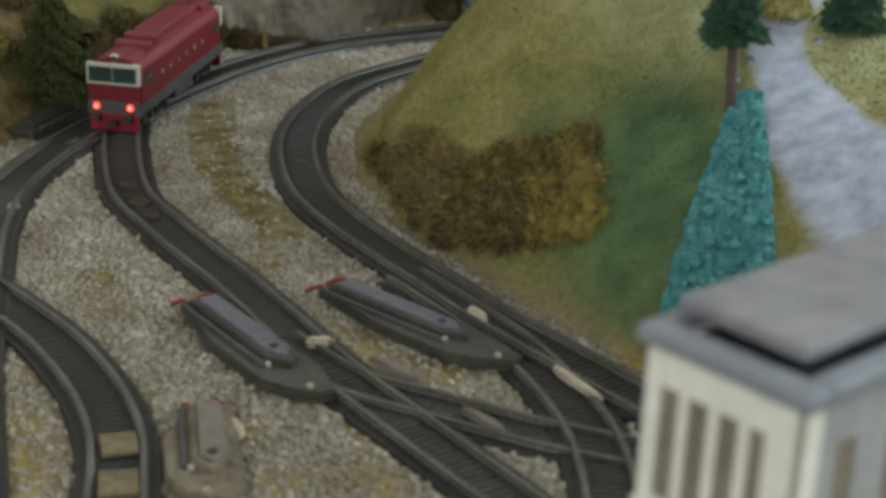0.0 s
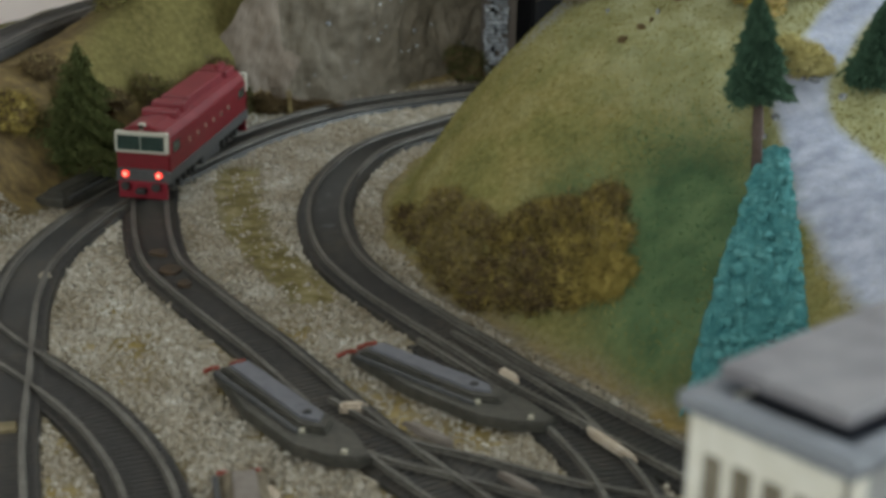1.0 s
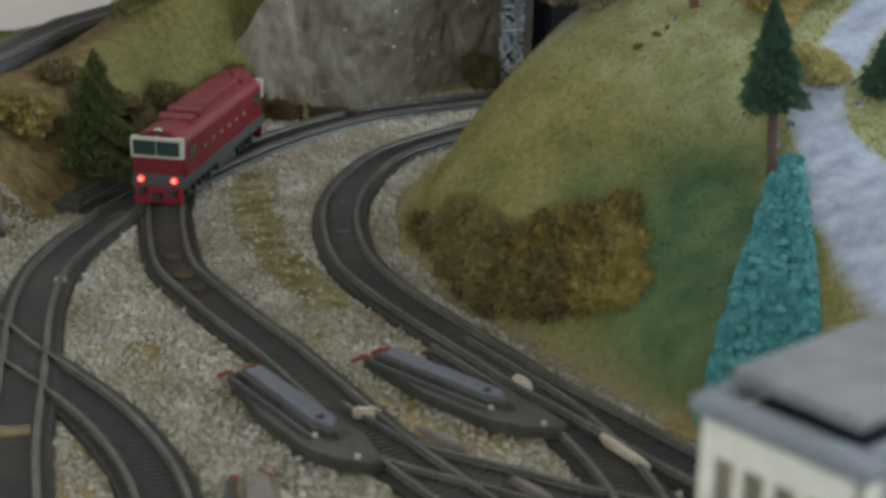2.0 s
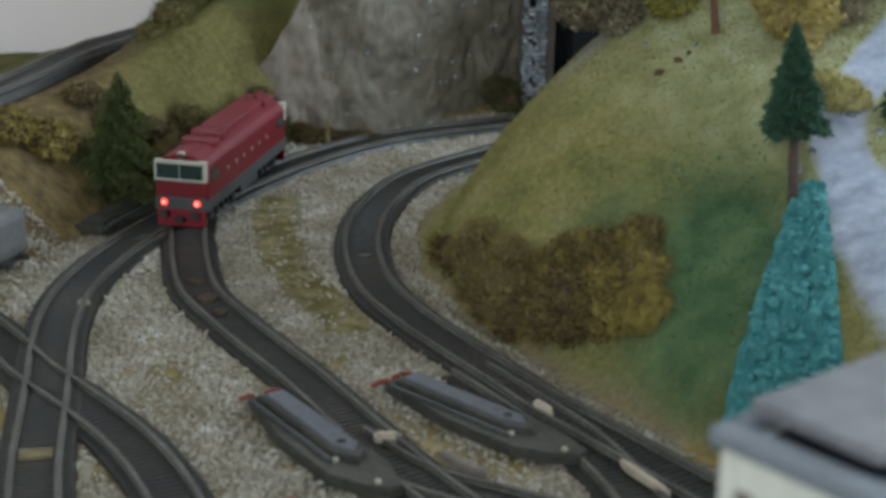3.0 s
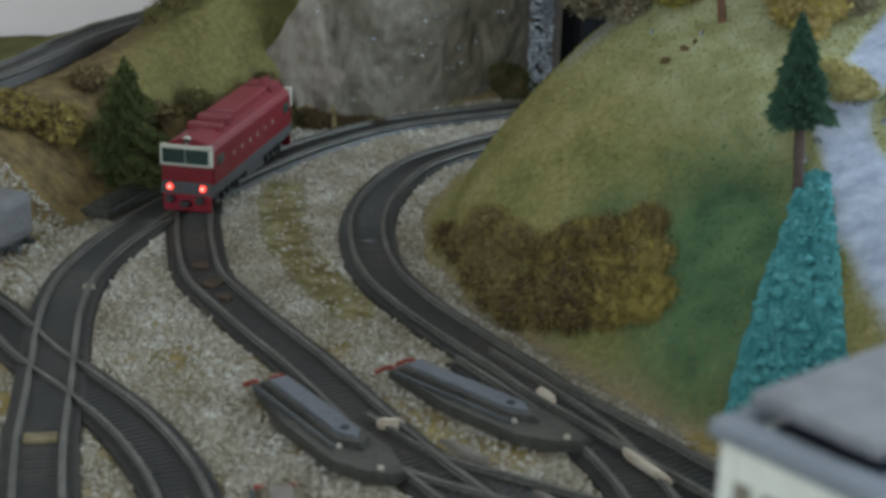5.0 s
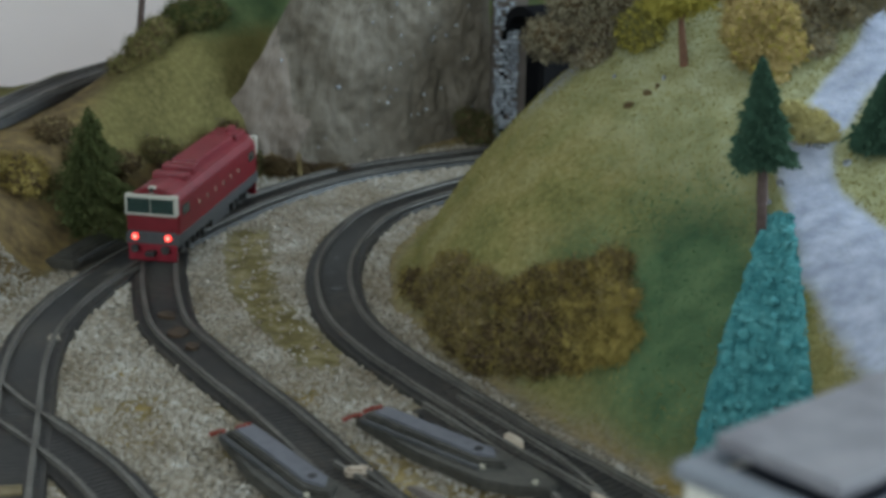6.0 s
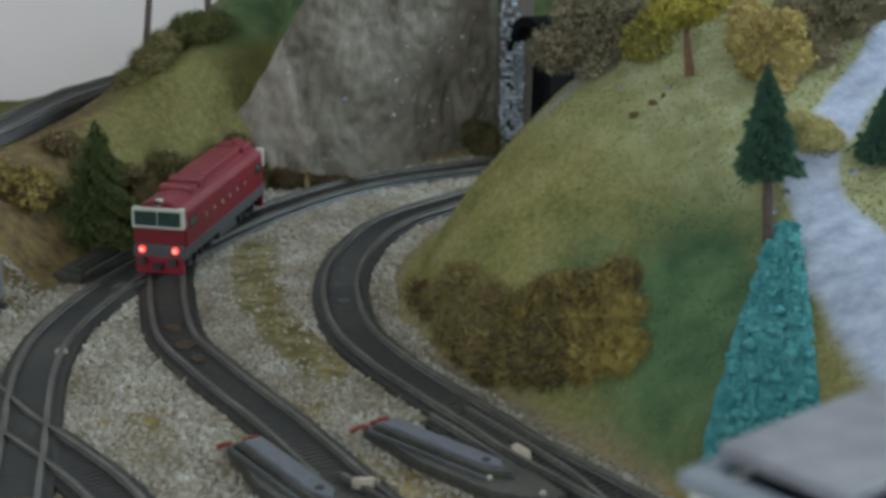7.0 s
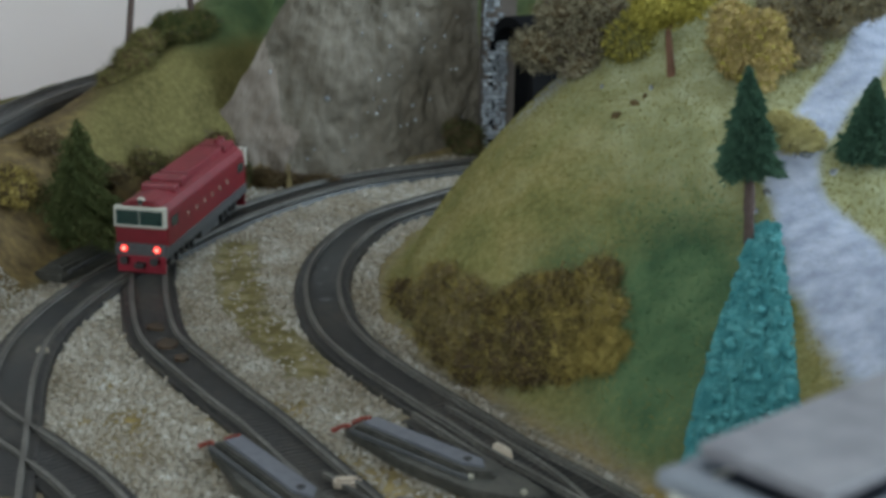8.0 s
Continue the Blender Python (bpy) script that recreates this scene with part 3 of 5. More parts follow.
def build_tunnel():
    # portal: a stone-edged arch at the mouth, and a near-black vault behind it
    cut = OUTER[OUTER[:, 0] > 0.058][::-1]
    arch = [(-0.0205, BASE - 0.004)] + [(-0.0205 * math.cos(a), 0.052 + 0.026 * math.sin(a)) for a in np.linspace(0, math.pi, 13)] + [(0.0205, BASE - 0.004)]
    outer = [(0.026, BASE - 0.004)] + [(0.026 * math.cos(a), 0.054 + 0.03 * math.sin(a)) for a in np.linspace(0, math.pi, 13)] + [(-0.026, BASE - 0.004)]
    verts, faces = sweep(cut, arch + outer)
    t = thing("tunnel", Matrix(), "dark railway tunnel in the hillside", "tunnel", kind="structure")
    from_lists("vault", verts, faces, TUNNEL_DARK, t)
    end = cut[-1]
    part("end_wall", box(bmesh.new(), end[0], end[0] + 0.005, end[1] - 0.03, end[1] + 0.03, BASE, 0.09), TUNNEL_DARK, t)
    mouth = thing("tunnel_portal", pose(0.052, 0.971, BASE, 0, 0, 14), "tunnel portal edged with whitewashed stone blocks", "tunnel portal")
    rng = random.Random(5)
    part("jamb", box(bmesh.new(), -0.0065, 0.0125, 0.0005, 0.012, 0, 0.128), BROWN_JAMB, mouth, "brown plaster jamb behind the stones")
    z = 0.0
    while z < 0.122:
        h = rng.uniform(0.0021, 0.0032)
        wide = 0.0155 - 0.006 * float(smooth(0.075, 0.09, z))
        x = -0.0085
        cuts = rng.choice([[0.2, 0.45, 0.7, 1.0], [0.3, 0.5, 0.8, 1.0], [0.15, 0.4, 0.6, 0.82, 1.0]])
        for c in cuts:
            x1 = -0.0085 + wide * c
            if rng.random() > 0.12:
                slip = rng.gauss(0, 0.0005)
                bm = box(bmesh.new(), x + 0.0004 + slip, x1 - 0.0004 + slip, -0.0016 - rng.uniform(0, 0.0024), 0.0005, z + 0.0003, z + h - 0.0004, 0.0003)
                part("stone_block", bm, BLOCK, mouth)
            x = x1
        z += h


build_tunnel()

# ---- tracks ----


def build_track(name, line, label, gauge=0.015, lift=0.0):
    t = thing(name, Matrix(), label, "railway track", "model railway tracks")
    bed = [(-0.0138, BASE - 0.002), (-0.0122, -0.0022), (0.0122, -0.0022), (0.0138, BASE - 0.002)]
    from_lists("roadbed", *sweep(line, [(o, h + lift) for o, h in bed]), PLASTIC_BED, t, "dark plastic track bed")
    # sleepers lie close together on the bed
    n = normals(line)
    length = np.concatenate([[0], np.cumsum(np.linalg.norm(np.diff(line[:, :2], axis=0), axis=1))])
    verts, faces = [], []
    for k, s in enumerate(np.arange(0.002, length[-1], 0.0031)):
        x, y = np.interp(s, length, line[:, 0]), np.interp(s, length, line[:, 1])
        z = np.interp(s, length, line[:, 2]) if line.shape[1] > 2 else 0.0
        a, b2 = np.interp(s, length, n[:, 0]), np.interp(s, length, n[:, 1])
        v0 = len(verts)
        for o, w, h in ((-1, -1, 0), (1, -1, 0), (1, 1, 0), (-1, 1, 0), (-1, -1, 1), (1, -1, 1), (1, 1, 1), (-1, 1, 1)):
            oo, ww = o * (0.0112 - 0.0002 * h), w * (0.0011 - 0.0002 * h)
            verts.append((x + a * oo + b2 * ww, y + b2 * oo - a * ww, z + lift + (-0.0026 if h == 0 else -0.0019)))
        faces += [tuple(v0 + i for i in f) for f in ((4, 5, 6, 7), (0, 1, 5, 4), (1, 2, 6, 5), (2, 3, 7, 6), (3, 0, 4, 7))]
    tagged(from_lists("sleeper_strip", verts, faces, SLEEPER, t, "close row of dark plastic sleepers"), kind="stuff")
    for o in (-gauge / 2, gauge / 2):
        rail = [(o - 0.0012, -0.0019), (o - 0.0007, -0.0013), (o - 0.0009, 0.0), (o + 0.0009, 0.0), (o + 0.0007, -0.0013), (o + 0.0012, -0.0019)]
        from_lists("rail", *sweep(line, [(p, h + lift) for p, h in rail]), RAIL, t, "dull brown-grey metal rail")
    return t


build_track("railway_track", INNER, "dark plastic model track curving round the grassy hill", lift=0.0)
build_track("railway_track", INNER_BRANCH, "dark model track branching from the inner curve", lift=-0.0003)
build_track("railway_track", MIDDLE, "dark model track in a long curve between gravel strips", lift=-0.0006)
build_track("railway_track", CROSSOVER, "dark model track crossing over between two lines", lift=-0.0009)
build_track("railway_track", OUTER, "dark model track leading into the tunnel", lift=0.0002)
build_track("railway_track", CROSSING, "dark model track crossing another line on gravel", lift=-0.0004)
build_track("railway_track", UPPER, "dark model track on the upper bank", lift=0.0)

# ---- locomotive ----


def build_loco():
    L, W = 0.124, 0.0125
    loco = thing("diesel_locomotive", pose(-0.1198, 0.7155, 0.0002, 0, 0, -101.3), "red and grey diesel locomotive with cream cab window frames", "locomotive")
    # x runs forward, the nose at 0
    def body_section(x, nose):
        w = W - (0.0009 if nose else 0)
        return [(x, -w, 0.0085), (x, -W if not nose else -w, 0.0245), (x, -w * 0.96, 0.0288), (x, -w * 0.78, 0.0318), (x, -w * 0.4, 0.0338), (x, 0, 0.0344),
                (x, w * 0.4, 0.0338), (x, w * 0.78, 0.0318), (x, w * 0.96, 0.0288), (x, W if not nose else w, 0.0245), (x, w, 0.0085)]
    xs = [(-0.0018, True), (-0.004, False)] + [(-0.006 - k * (L - 0.012) / 6, False) for k in range(7)] + [(-L + 0.004, False), (-L + 0.0018, True)]
    verts = [p for x, f in xs for p in body_section(x, f)]
    k = 11
    faces = [(i * k + j, i * k + j + 1, (i + 1) * k + j + 1, (i + 1) * k + j) for i in range(len(xs) - 1) for j in range(k - 1)]
    faces += [tuple(range(k)), tuple(range((len(xs) - 1) * k, len(xs) * k))[::-1]]
    faces += [(i * k, (i + 1) * k, (i + 1) * k + k - 1, i * k + k - 1) for i in range(len(xs) - 1)]
    body = from_lists("body", verts, faces, RED, loco, "glossy dark red body shell")
    mod = body.modifiers.new("bevel", "BEVEL")
    mod.width, mod.segments, mod.limit_method = 0.0005, 2, "ANGLE"
    # roof skin and raised roof gear
    roof = [(-W * 0.93, 0.0296), (-W * 0.78, 0.0321), (-W * 0.4, 0.0341), (0, 0.0347), (W * 0.4, 0.0341), (W * 0.78, 0.0321), (W * 0.93, 0.0296), (0, 0.029)]
    line = np.array([(-0.004, 0.0), (-0.03, 0.0), (-0.08, 0.0), (-L + 0.004, 0.0)])
    from_lists("roof", *sweep(line, roof), ROOF_RED, loco, "paler weathered red roof")
    for x0, x1, w, z1 in ((-0.1, -0.046, 0.0068, 0.0375), (-0.044, -0.036, 0.008, 0.0372), (-0.0315, -0.025, 0.0085, 0.0362), (-0.118, -0.104, 0.0075, 0.0368)):
        part("roof_panel", box(bmesh.new(), x0, x1, -w, w, 0.0325, z1, 0.0009), ROOF_RED, loco)
    for x in (-0.108, -0.113):
        bm = bmesh.new()
        tube(bm, (x, 0.002, 0.036), (x, 0.002, 0.0392), 0.0022, 0.0018, 14)
        part("exhaust", bm, ROOF_RED, loco)
    # grey skirt, frame, tank
    part("skirt", box(bmesh.new(), -L + 0.001, -0.001, -W - 0.0002, W + 0.0002, 0.0082, 0.0136, 0.0005), LOCO_GREY, loco, "grey lower side band")
    part("frame", box(bmesh.new(), -L + 0.003, -0.003, -W * 0.8, W * 0.8, 0.0055, 0.0085), LOCO_DARK, loco)
    part("fuel_tank", box(bmesh.new(), -0.078, -0.052, -W * 0.92, W * 0.92, 0.003, 0.0085, 0.001), LOCO_GREY, loco)
    for cx in (-0.029, -0.095):
        bogie = part("bogie", box(bmesh.new(), cx - 0.0165, cx + 0.0165, -W * 0.8, W * 0.8, 0.0032, 0.0075, 0.0008), LOCO_GREY, loco, "grey bogie frame")
        for sx in (-0.0105, 0.0105):
            for sy in (-1, 1):
                bm = bmesh.new()
                tube(bm, (cx + sx, sy * 0.0062, 0.0042), (cx + sx, sy * 0.0086, 0.0042), 0.0042, 0.0042, 18)
                part("wheel", bm, STEEL, bogie)
                part("axle_box", box(bmesh.new(), cx + sx - 0.0018, cx + sx + 0.0018, sy * 0.0105 - 0.0014, sy * 0.0105 + 0.0014, 0.003, 0.0064, 0.0005), LOCO_DARK, bogie)
        for sx in (-0.004, 0.004):
            for sy in (-1, 1):
                bm = bmesh.new()
                tube(bm, (cx + sx, sy * 0.0107, 0.0035), (cx + sx, sy * 0.0107, 0.0074), 0.0012, 0.0012, 8)
                part("spring", bm, LOCO_DARK, bogie)
    for end, x, sgn in (("front", 0.0, 1), ("rear", -L, -1)):
        # overhanging cab window with its cream frame
        cab = part("cab_window", box(bmesh.new(), x - sgn * 0.0035 if sgn > 0 else x, x if sgn > 0 else x + 0.0035, -W * 0.99, W * 0.99, 0.0224, 0.0322, 0.0006), CREAM, loco, "cream cab window frame")
        fx = x + sgn * 0.0002
        for y0, y1 in ((-W * 0.88, -0.00025), (0.00025, W * 0.88)):
            part("pane", box(bmesh.new(), min(fx, fx + sgn * 0.0003), max(fx, fx + sgn * 0.0003), y0, y1, 0.0239, 0.0307), CAB_GLASS, cab, "dark green-tinted glass")
        part("face_band", box(bmesh.new(), min(x - sgn * 0.0019, x - sgn * 0.0004), max(x - sgn * 0.0019, x - sgn * 0.0004), -W * 0.93, W * 0.93, 0.0095, 0.0148, 0.0004), LOCO_GREY, loco, "grey band across the cab front")
        lamp = part("roof_lamp", box(bmesh.new(), x - sgn * 0.003 - 0.0012, x - sgn * 0.003 + 0.0012, -0.0016, 0.0016, 0.0318, 0.036, 0.0007), CREAM, loco, "pale lamp housing")
        bm = bmesh.new()
        tube(bm, (x - sgn * 0.0018, 0, 0.0342), (x - sgn * 0.0013, 0, 0.0342), 0.0011, 0.0011, 12)
        part("lens", bm, CAB_GLASS, lamp)
        for sy in (-1, 1):
            bm = bmesh.new()
            tube(bm, (x - sgn * 0.0008, sy * 0.0079, 0.0124), (x + sgn * 0.0004, sy * 0.0079, 0.0124), 0.0017, 0.0015, 16)
            lens = part("tail_lamp", bm, LAMP_RED if sgn > 0 else CREAM, loco, "glowing red lamp" if sgn > 0 else "unlit lamp")
            if sgn > 0:
                bm = bmesh.new()
                tube(bm, (x + 0.0004, sy * 0.0079, 0.0124), (x + 0.0007, sy * 0.0079, 0.0124), 0.001, 0.0008, 12)
                part("bulb", bm, LAMP_CORE, lens)
            bm = bmesh.new()
            tube(bm, (x - sgn * 0.001, sy * 0.0072, 0.0075), (x + sgn * 0.0022, sy * 0.0072, 0.0075), 0.0009, 0.0009, 10)
            tube(bm, (x + sgn * 0.0022, sy * 0.0072, 0.0075), (x + sgn * 0.003, sy * 0.0072, 0.0075), 0.002, 0.002, 14)
            part("buffer", bm, LOCO_DARK, loco)
        part("buffer_beam", box(bmesh.new(), min(x - sgn * 0.0025, x - sgn * 0.0008), max(x - sgn * 0.0025, x - sgn * 0.0008), -W * 0.93, W * 0.93, 0.0008, 0.0092, 0.0006), BUFFER_RED, loco, "red buffer beam and snow plough")
        part("coupling", box(bmesh.new(), min(x - sgn * 0.001, x + sgn * 0.0035), max(x - sgn * 0.001, x + sgn * 0.0035), -0.0022, 0.0022, 0.004, 0.0062, 0.0004), LOCO_DARK, loco)
    for sy in (-1, 1):
        for i in range(6):
            bm = bmesh.new()
            x = -0.031 - i * 0.0118
            tube(bm, (x, sy * (W - 0.0004), 0.0218), (x, sy * (W + 0.0003), 0.0218), 0.0013, 0.0013, 16)
            hole = part("porthole", bm, PORT, loco, "round window with a dull pale rim")
            bm = bmesh.new()
            tube(bm, (x, sy * (W + 0.0002), 0.0218), (x, sy * (W + 0.0005), 0.0218), 0.0006, 0.0006, 14)
            part("pane", bm, CAB_GLASS, hole)
        for x in (-0.012, -L + 0.012):
            part("side_window", box(bmesh.new(), x - 0.0045, x + 0.0045, min(sy * (W - 0.0003), sy * (W + 0.0002)), max(sy * (W - 0.0003), sy * (W + 0.0002)), 0.0215, 0.0262, 0.0001), CAB_GLASS, loco)
    return loco


build_loco()

# ---- point motors ----


def build_motor(m, label, length=0.072, wires=True, shell=None, lid=None):
    """A long lozenge base with a raised cover, screws and two red wire ends; x runs along it."""
    t = thing("point_motor", m, label, "point motor", "point motors")
    h = 0.0128
    shell, lid = shell or MOTOR_DARK, lid or MOTOR_GREY
    base = [(-length / 2, -h * 0.45), (-length * 0.1, -h), (length * 0.27, -h), (length * 0.42, -h * 0.6), (length / 2, -h * 0.1), (length / 2, h * 0.35), (length * 0.3, h * 0.75), (-length / 2, h * 0.7)]
    part("base", prism(bmesh.new(), base, -0.003, 0.0006, 0.0007), shell, t, "dark grey plastic base plate")
    rim = [(-length * 0.46, -h * 0.35), (length * 0.17, -h * 0.42), (length * 0.27, 0), (length * 0.2, h * 0.5), (-length * 0.46, h * 0.5)]
    part("housing", prism(bmesh.new(), rim, 0.0, 0.0024, 0.0008), shell, t)
    cover = [(-length * 0.44, -h * 0.16), (length * 0.13, -h * 0.22), (length * 0.21, h * 0.05), (length * 0.15, h * 0.42), (-length * 0.44, h * 0.42)]
    part("cover", prism(bmesh.new(), cover, 0.0024, 0.0032, 0.0004), lid, t, "pale grey metal cover")
    bm = bmesh.new()
    tube(bm, (length * 0.115, h * 0.08, 0.003), (length * 0.115, h * 0.08, 0.0035), 0.0016, 0.0016, 12)
    part("slot", bm, LOCO_DARK, t)
    part("side_rail", box(bmesh.new(), -length * 0.45, length * 0.2, -h * 0.62, -h * 0.46, 0.0, 0.0016, 0.0004), LOCO_GREY, t)
    for x, y in ((length * 0.2, -h * 0.42), (length * 0.435, -h * 0.15)):
        bm = bmesh.new()
        tube(bm, (x, y, 0.0), (x, y, 0.0016), 0.0012, 0.001, 10)
        part("screw", bm, SCREW, t)
    if wires:
        for y in (-0.35, 0.45):
            bm = bmesh.new()
            tube(bm, (-length / 2 - 0.004, y * h + 0.001, -0.001), (-length / 2 + 0.001, y * h, 0.0012), 0.0008, 0.0008, 8)
            tube(bm, (-length / 2 - 0.007, y * h - 0.001, -0.003), (-length / 2 - 0.004, y * h + 0.001, -0.001), 0.0009, 0.0008, 8)
            part("wire", bm, WIRE_RED, t, "red wire end")
    return t


build_motor(pose(-0.0368, 0.493, 0.0008, 0, 0, -55.5), "grey-covered point motor beside the middle track", 0.085)
build_motor(pose(0.0165, 0.515, 0.0008, 0, 0, -43.5), "grey-covered point motor beside the inner track", 0.086)
build_motor(pose(-0.1445, 0.754, 0.0012, 0, 0, 70), "dark point motor under the bank", 0.092, wires=False, lid=MOTOR_DARK)
build_motor(pose(-0.0445, 0.421, 0.0002, 0, 0, -80), "dusty point motor half hidden in gravel", 0.056, shell=DUSTY, lid=DUSTY_COVER)

# ---- station building ----


def build_house():
    a, b, top = 0.0352, 0.085, 0.124
    m = Matrix(((0.645, 0.764, 0, 0.0459), (-0.764, 0.645, 0, 0.2462), (0, 0, 1, BASE), (0, 0, 0, 1)))
    house = thing("station_building", m, "cream flat-roofed station building with tall narrow windows", "building")
    top -= BASE
    w = 0.0022
    o = 0.0022

    def wall(length, n_win, first, pitch, width, z0, z1, along):
        bm = bmesh.new()
        spans = [(first + i * pitch, first + i * pitch + width) for i in range(n_win)]
        edges = [o] + [v for s in spans for v in s] + [length - o]
        for i in range(0, len(edges), 2):
            if along:
                box(bm, edges[i], edges[i + 1], o, o + w, 0, top - 0.006)
            else:
                box(bm, a - o - w, a - o, edges[i], edges[i + 1], 0, top - 0.006)
        for s0, s1 in spans:
            for p, q in ((0, 0.02), (0.046, z0), (z1, top - 0.006)):
                if along:
                    box(bm, s0, s1, o, o + w, p, q)
                else:
                    box(bm, a - o - w, a - o, s0, s1, p, q)
        return bm, spans

    bm, spans = wall(a, 4, 0.0046, 0.0062, 0.0042, top - 0.033, top - 0.0125, True)
    part("wall", bm, WALL_CREAM, house)
    for s0, s1 in spans:
        for p, q in ((top - 0.033, top - 0.0125), (0.02, 0.046)):
            part("window", box(bmesh.new(), s0, s1, o + 0.0004, o + 0.0009, p, q), PANE, house, "tall narrow brownish window pane")
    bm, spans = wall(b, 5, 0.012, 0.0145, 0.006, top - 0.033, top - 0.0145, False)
    part("wall", bm, SIDE_SHADED, house, "side wall with its shade put in as grey")
    part("corner_pilaster", box(bmesh.new(), a - o + 0.0001, a - o + 0.0008, o + 0.0002, o + 0.0042, 0.0, top - 0.0062, 0.0003), WALL_CREAM, house)
    for s0, s1 in spans:
        for p, q in ((top - 0.033, top - 0.0145), (0.02, 0.046)):
            part("window", box(bmesh.new(), a - o - 0.0009, a - o - 0.0004, s0, s1, p, q), PANE, house)
    part("wall", box(bmesh.new(), o, o + w, o + w + 0.0002, b - o, 0, top - 0.006), WALL_CREAM, house)
    part("wall", box(bmesh.new(), o + w + 0.0002, a - o - w - 0.0002, b - o - w, b - o, 0, top - 0.006), WALL_CREAM, house)
    for y0 in (top - 0.0365, 0.058):
        part("string_course", box(bmesh.new(), o - 0.0008, a - o + 0.0008, o - 0.0012, o - 0.0001, y0, y0 + 0.0022, 0.0004), WALL_CREAM, house)
    part("corner_pilaster", box(bmesh.new(), a - o - 0.0062, a - o - 0.0006, o - 0.0008, o - 0.0001, 0.0, top - 0.0062, 0.0003), WALL_CREAM, house)
    part("corner_pilaster", box(bmesh.new(), o - 0.0001, o + 0.0032, o - 0.0008, o - 0.0001, 0.0, top - 0.0062, 0.0003), WALL_CREAM, house)
    part("deck", box(bmesh.new(), o + w, a - o - w, o + w, b - o - w, top - 0.0092, top - 0.0058), GUTTER, house, "dark roof gutter")
    for x0, x1, y0, y1 in ((0, a, 0, 0.0062), (0, a, b - 0.0042, b), (0, 0.0032, 0.0063, b - 0.0043), (a - 0.0052, a, 0.0063, b - 0.0043)):
        part("coping", box(bmesh.new(), x0, x1, y0, y1, top - 0.0056, top - 0.0024, 0.001), COPING, house, "pale blue-grey coping")
    part("roof", box(bmesh.new(), 0.0012, a - 0.0078, 0.0092, b - 0.0044, top - 0.0022, top + 0.0004, 0.0007), ROOF_GREY, house, "weathered grey flat roof")
    return house


build_house()

# ---- plants ----


def flakes(blobs, count, size, seed, squash=0.6, rag=0.35, shell=0.7, up=0.0):
    """Many small bent leaves spread over the outside of a few lumps; blobs: (x, y, z, rx, ry, rz)."""
    r = np.random.RandomState(seed)
    b = np.array(blobs, float)
    vol = (b[:, 3] * b[:, 4] * b[:, 5]) ** (2 / 3)
    pick = r.choice(len(b), count, p=vol / vol.sum())
    d = r.normal(size=(count, 3))
    d /= np.linalg.norm(d, axis=1)[:, None]
    lump = np.sin(d[:, 0] * 7 + pick) * np.sin(d[:, 1] * 8 + 2 * pick) * np.sin(d[:, 2] * 6 + 1.3)
    rad = r.uniform(shell, 1.0, count) * (1 + rag * lump + 0.1 * rag * r.normal(size=count))
    c = b[pick, :3] + d * b[pick, 3:] * rad[:, None]
    u = r.normal(size=(count, 3))
    u /= np.linalg.norm(u, axis=1)[:, None]
    v = np.cross(u, d + 0.7 * r.normal(size=(count, 3)))
    v /= np.linalg.norm(v, axis=1)[:, None] + 1e-9
    u[:, 2] += up
    s = size * r.uniform(0.5, 1.4, (count, 1))
    n = np.cross(u, v)
    q = np.stack([c - u * s, c + v * s * squash + n * s * 0.25, c + u * s, c - v * s * squash + n * s * 0.25], 1)
    idx = np.arange(count * 4).reshape(-1, 4)
    return q.reshape(-1, 3), np.concatenate([idx[:, [0, 1, 2]], idx[:, [0, 2, 3]]])


def quick(name, verts, faces, mat, parent=None, label=""):
    me = bpy.data.meshes.new(name)
    verts, faces = np.asarray(verts, np.float32), np.asarray(faces, np.int32)
    k = faces.shape[1]
    me.vertices.add(len(verts))
    me.vertices.foreach_set("co", verts.ravel())
    me.loops.add(faces.size)
    me.loops.foreach_set("vertex_index", faces.ravel())
    me.polygons.add(len(faces))
    me.polygons.foreach_set("loop_start", np.arange(0, faces.size, k, dtype=np.int32))
    me.materials.append(mat)
    me.update(calc_edges=True)
    ob = new(name, me)
    ob.parent = parent
    return tagged(ob, label)


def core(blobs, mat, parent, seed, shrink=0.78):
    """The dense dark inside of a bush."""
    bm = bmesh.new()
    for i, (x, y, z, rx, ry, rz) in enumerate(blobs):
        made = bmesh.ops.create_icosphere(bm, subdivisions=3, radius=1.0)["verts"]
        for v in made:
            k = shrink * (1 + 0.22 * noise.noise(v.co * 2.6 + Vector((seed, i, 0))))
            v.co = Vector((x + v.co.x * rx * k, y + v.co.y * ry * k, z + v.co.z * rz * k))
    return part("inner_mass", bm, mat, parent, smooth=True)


def twigs(bm, blobs, count, seed, thick=0.00035):
    r = random.Random(seed)
    for _ in range(count):
        x, y, z, rx, ry, rz = r.choice(blobs)
        a = Vector((r.gauss(0, 1), r.gauss(0, 1), r.gauss(0.2, 1))).normalized()
        p = Vector((x + a.x * rx * 0.7, y + a.y * ry * 0.7, z + a.z * rz * 0.7))
        q = Vector((x + a.x * rx * 1.12, y + a.y * ry * 1.12, z + a.z * rz * 1.12)) + Vector((r.gauss(0, 0.002), r.gauss(0, 0.002), r.gauss(0, 0.002)))
        tube(bm, p, q, thick, thick * 0.5, 5)
    return bm


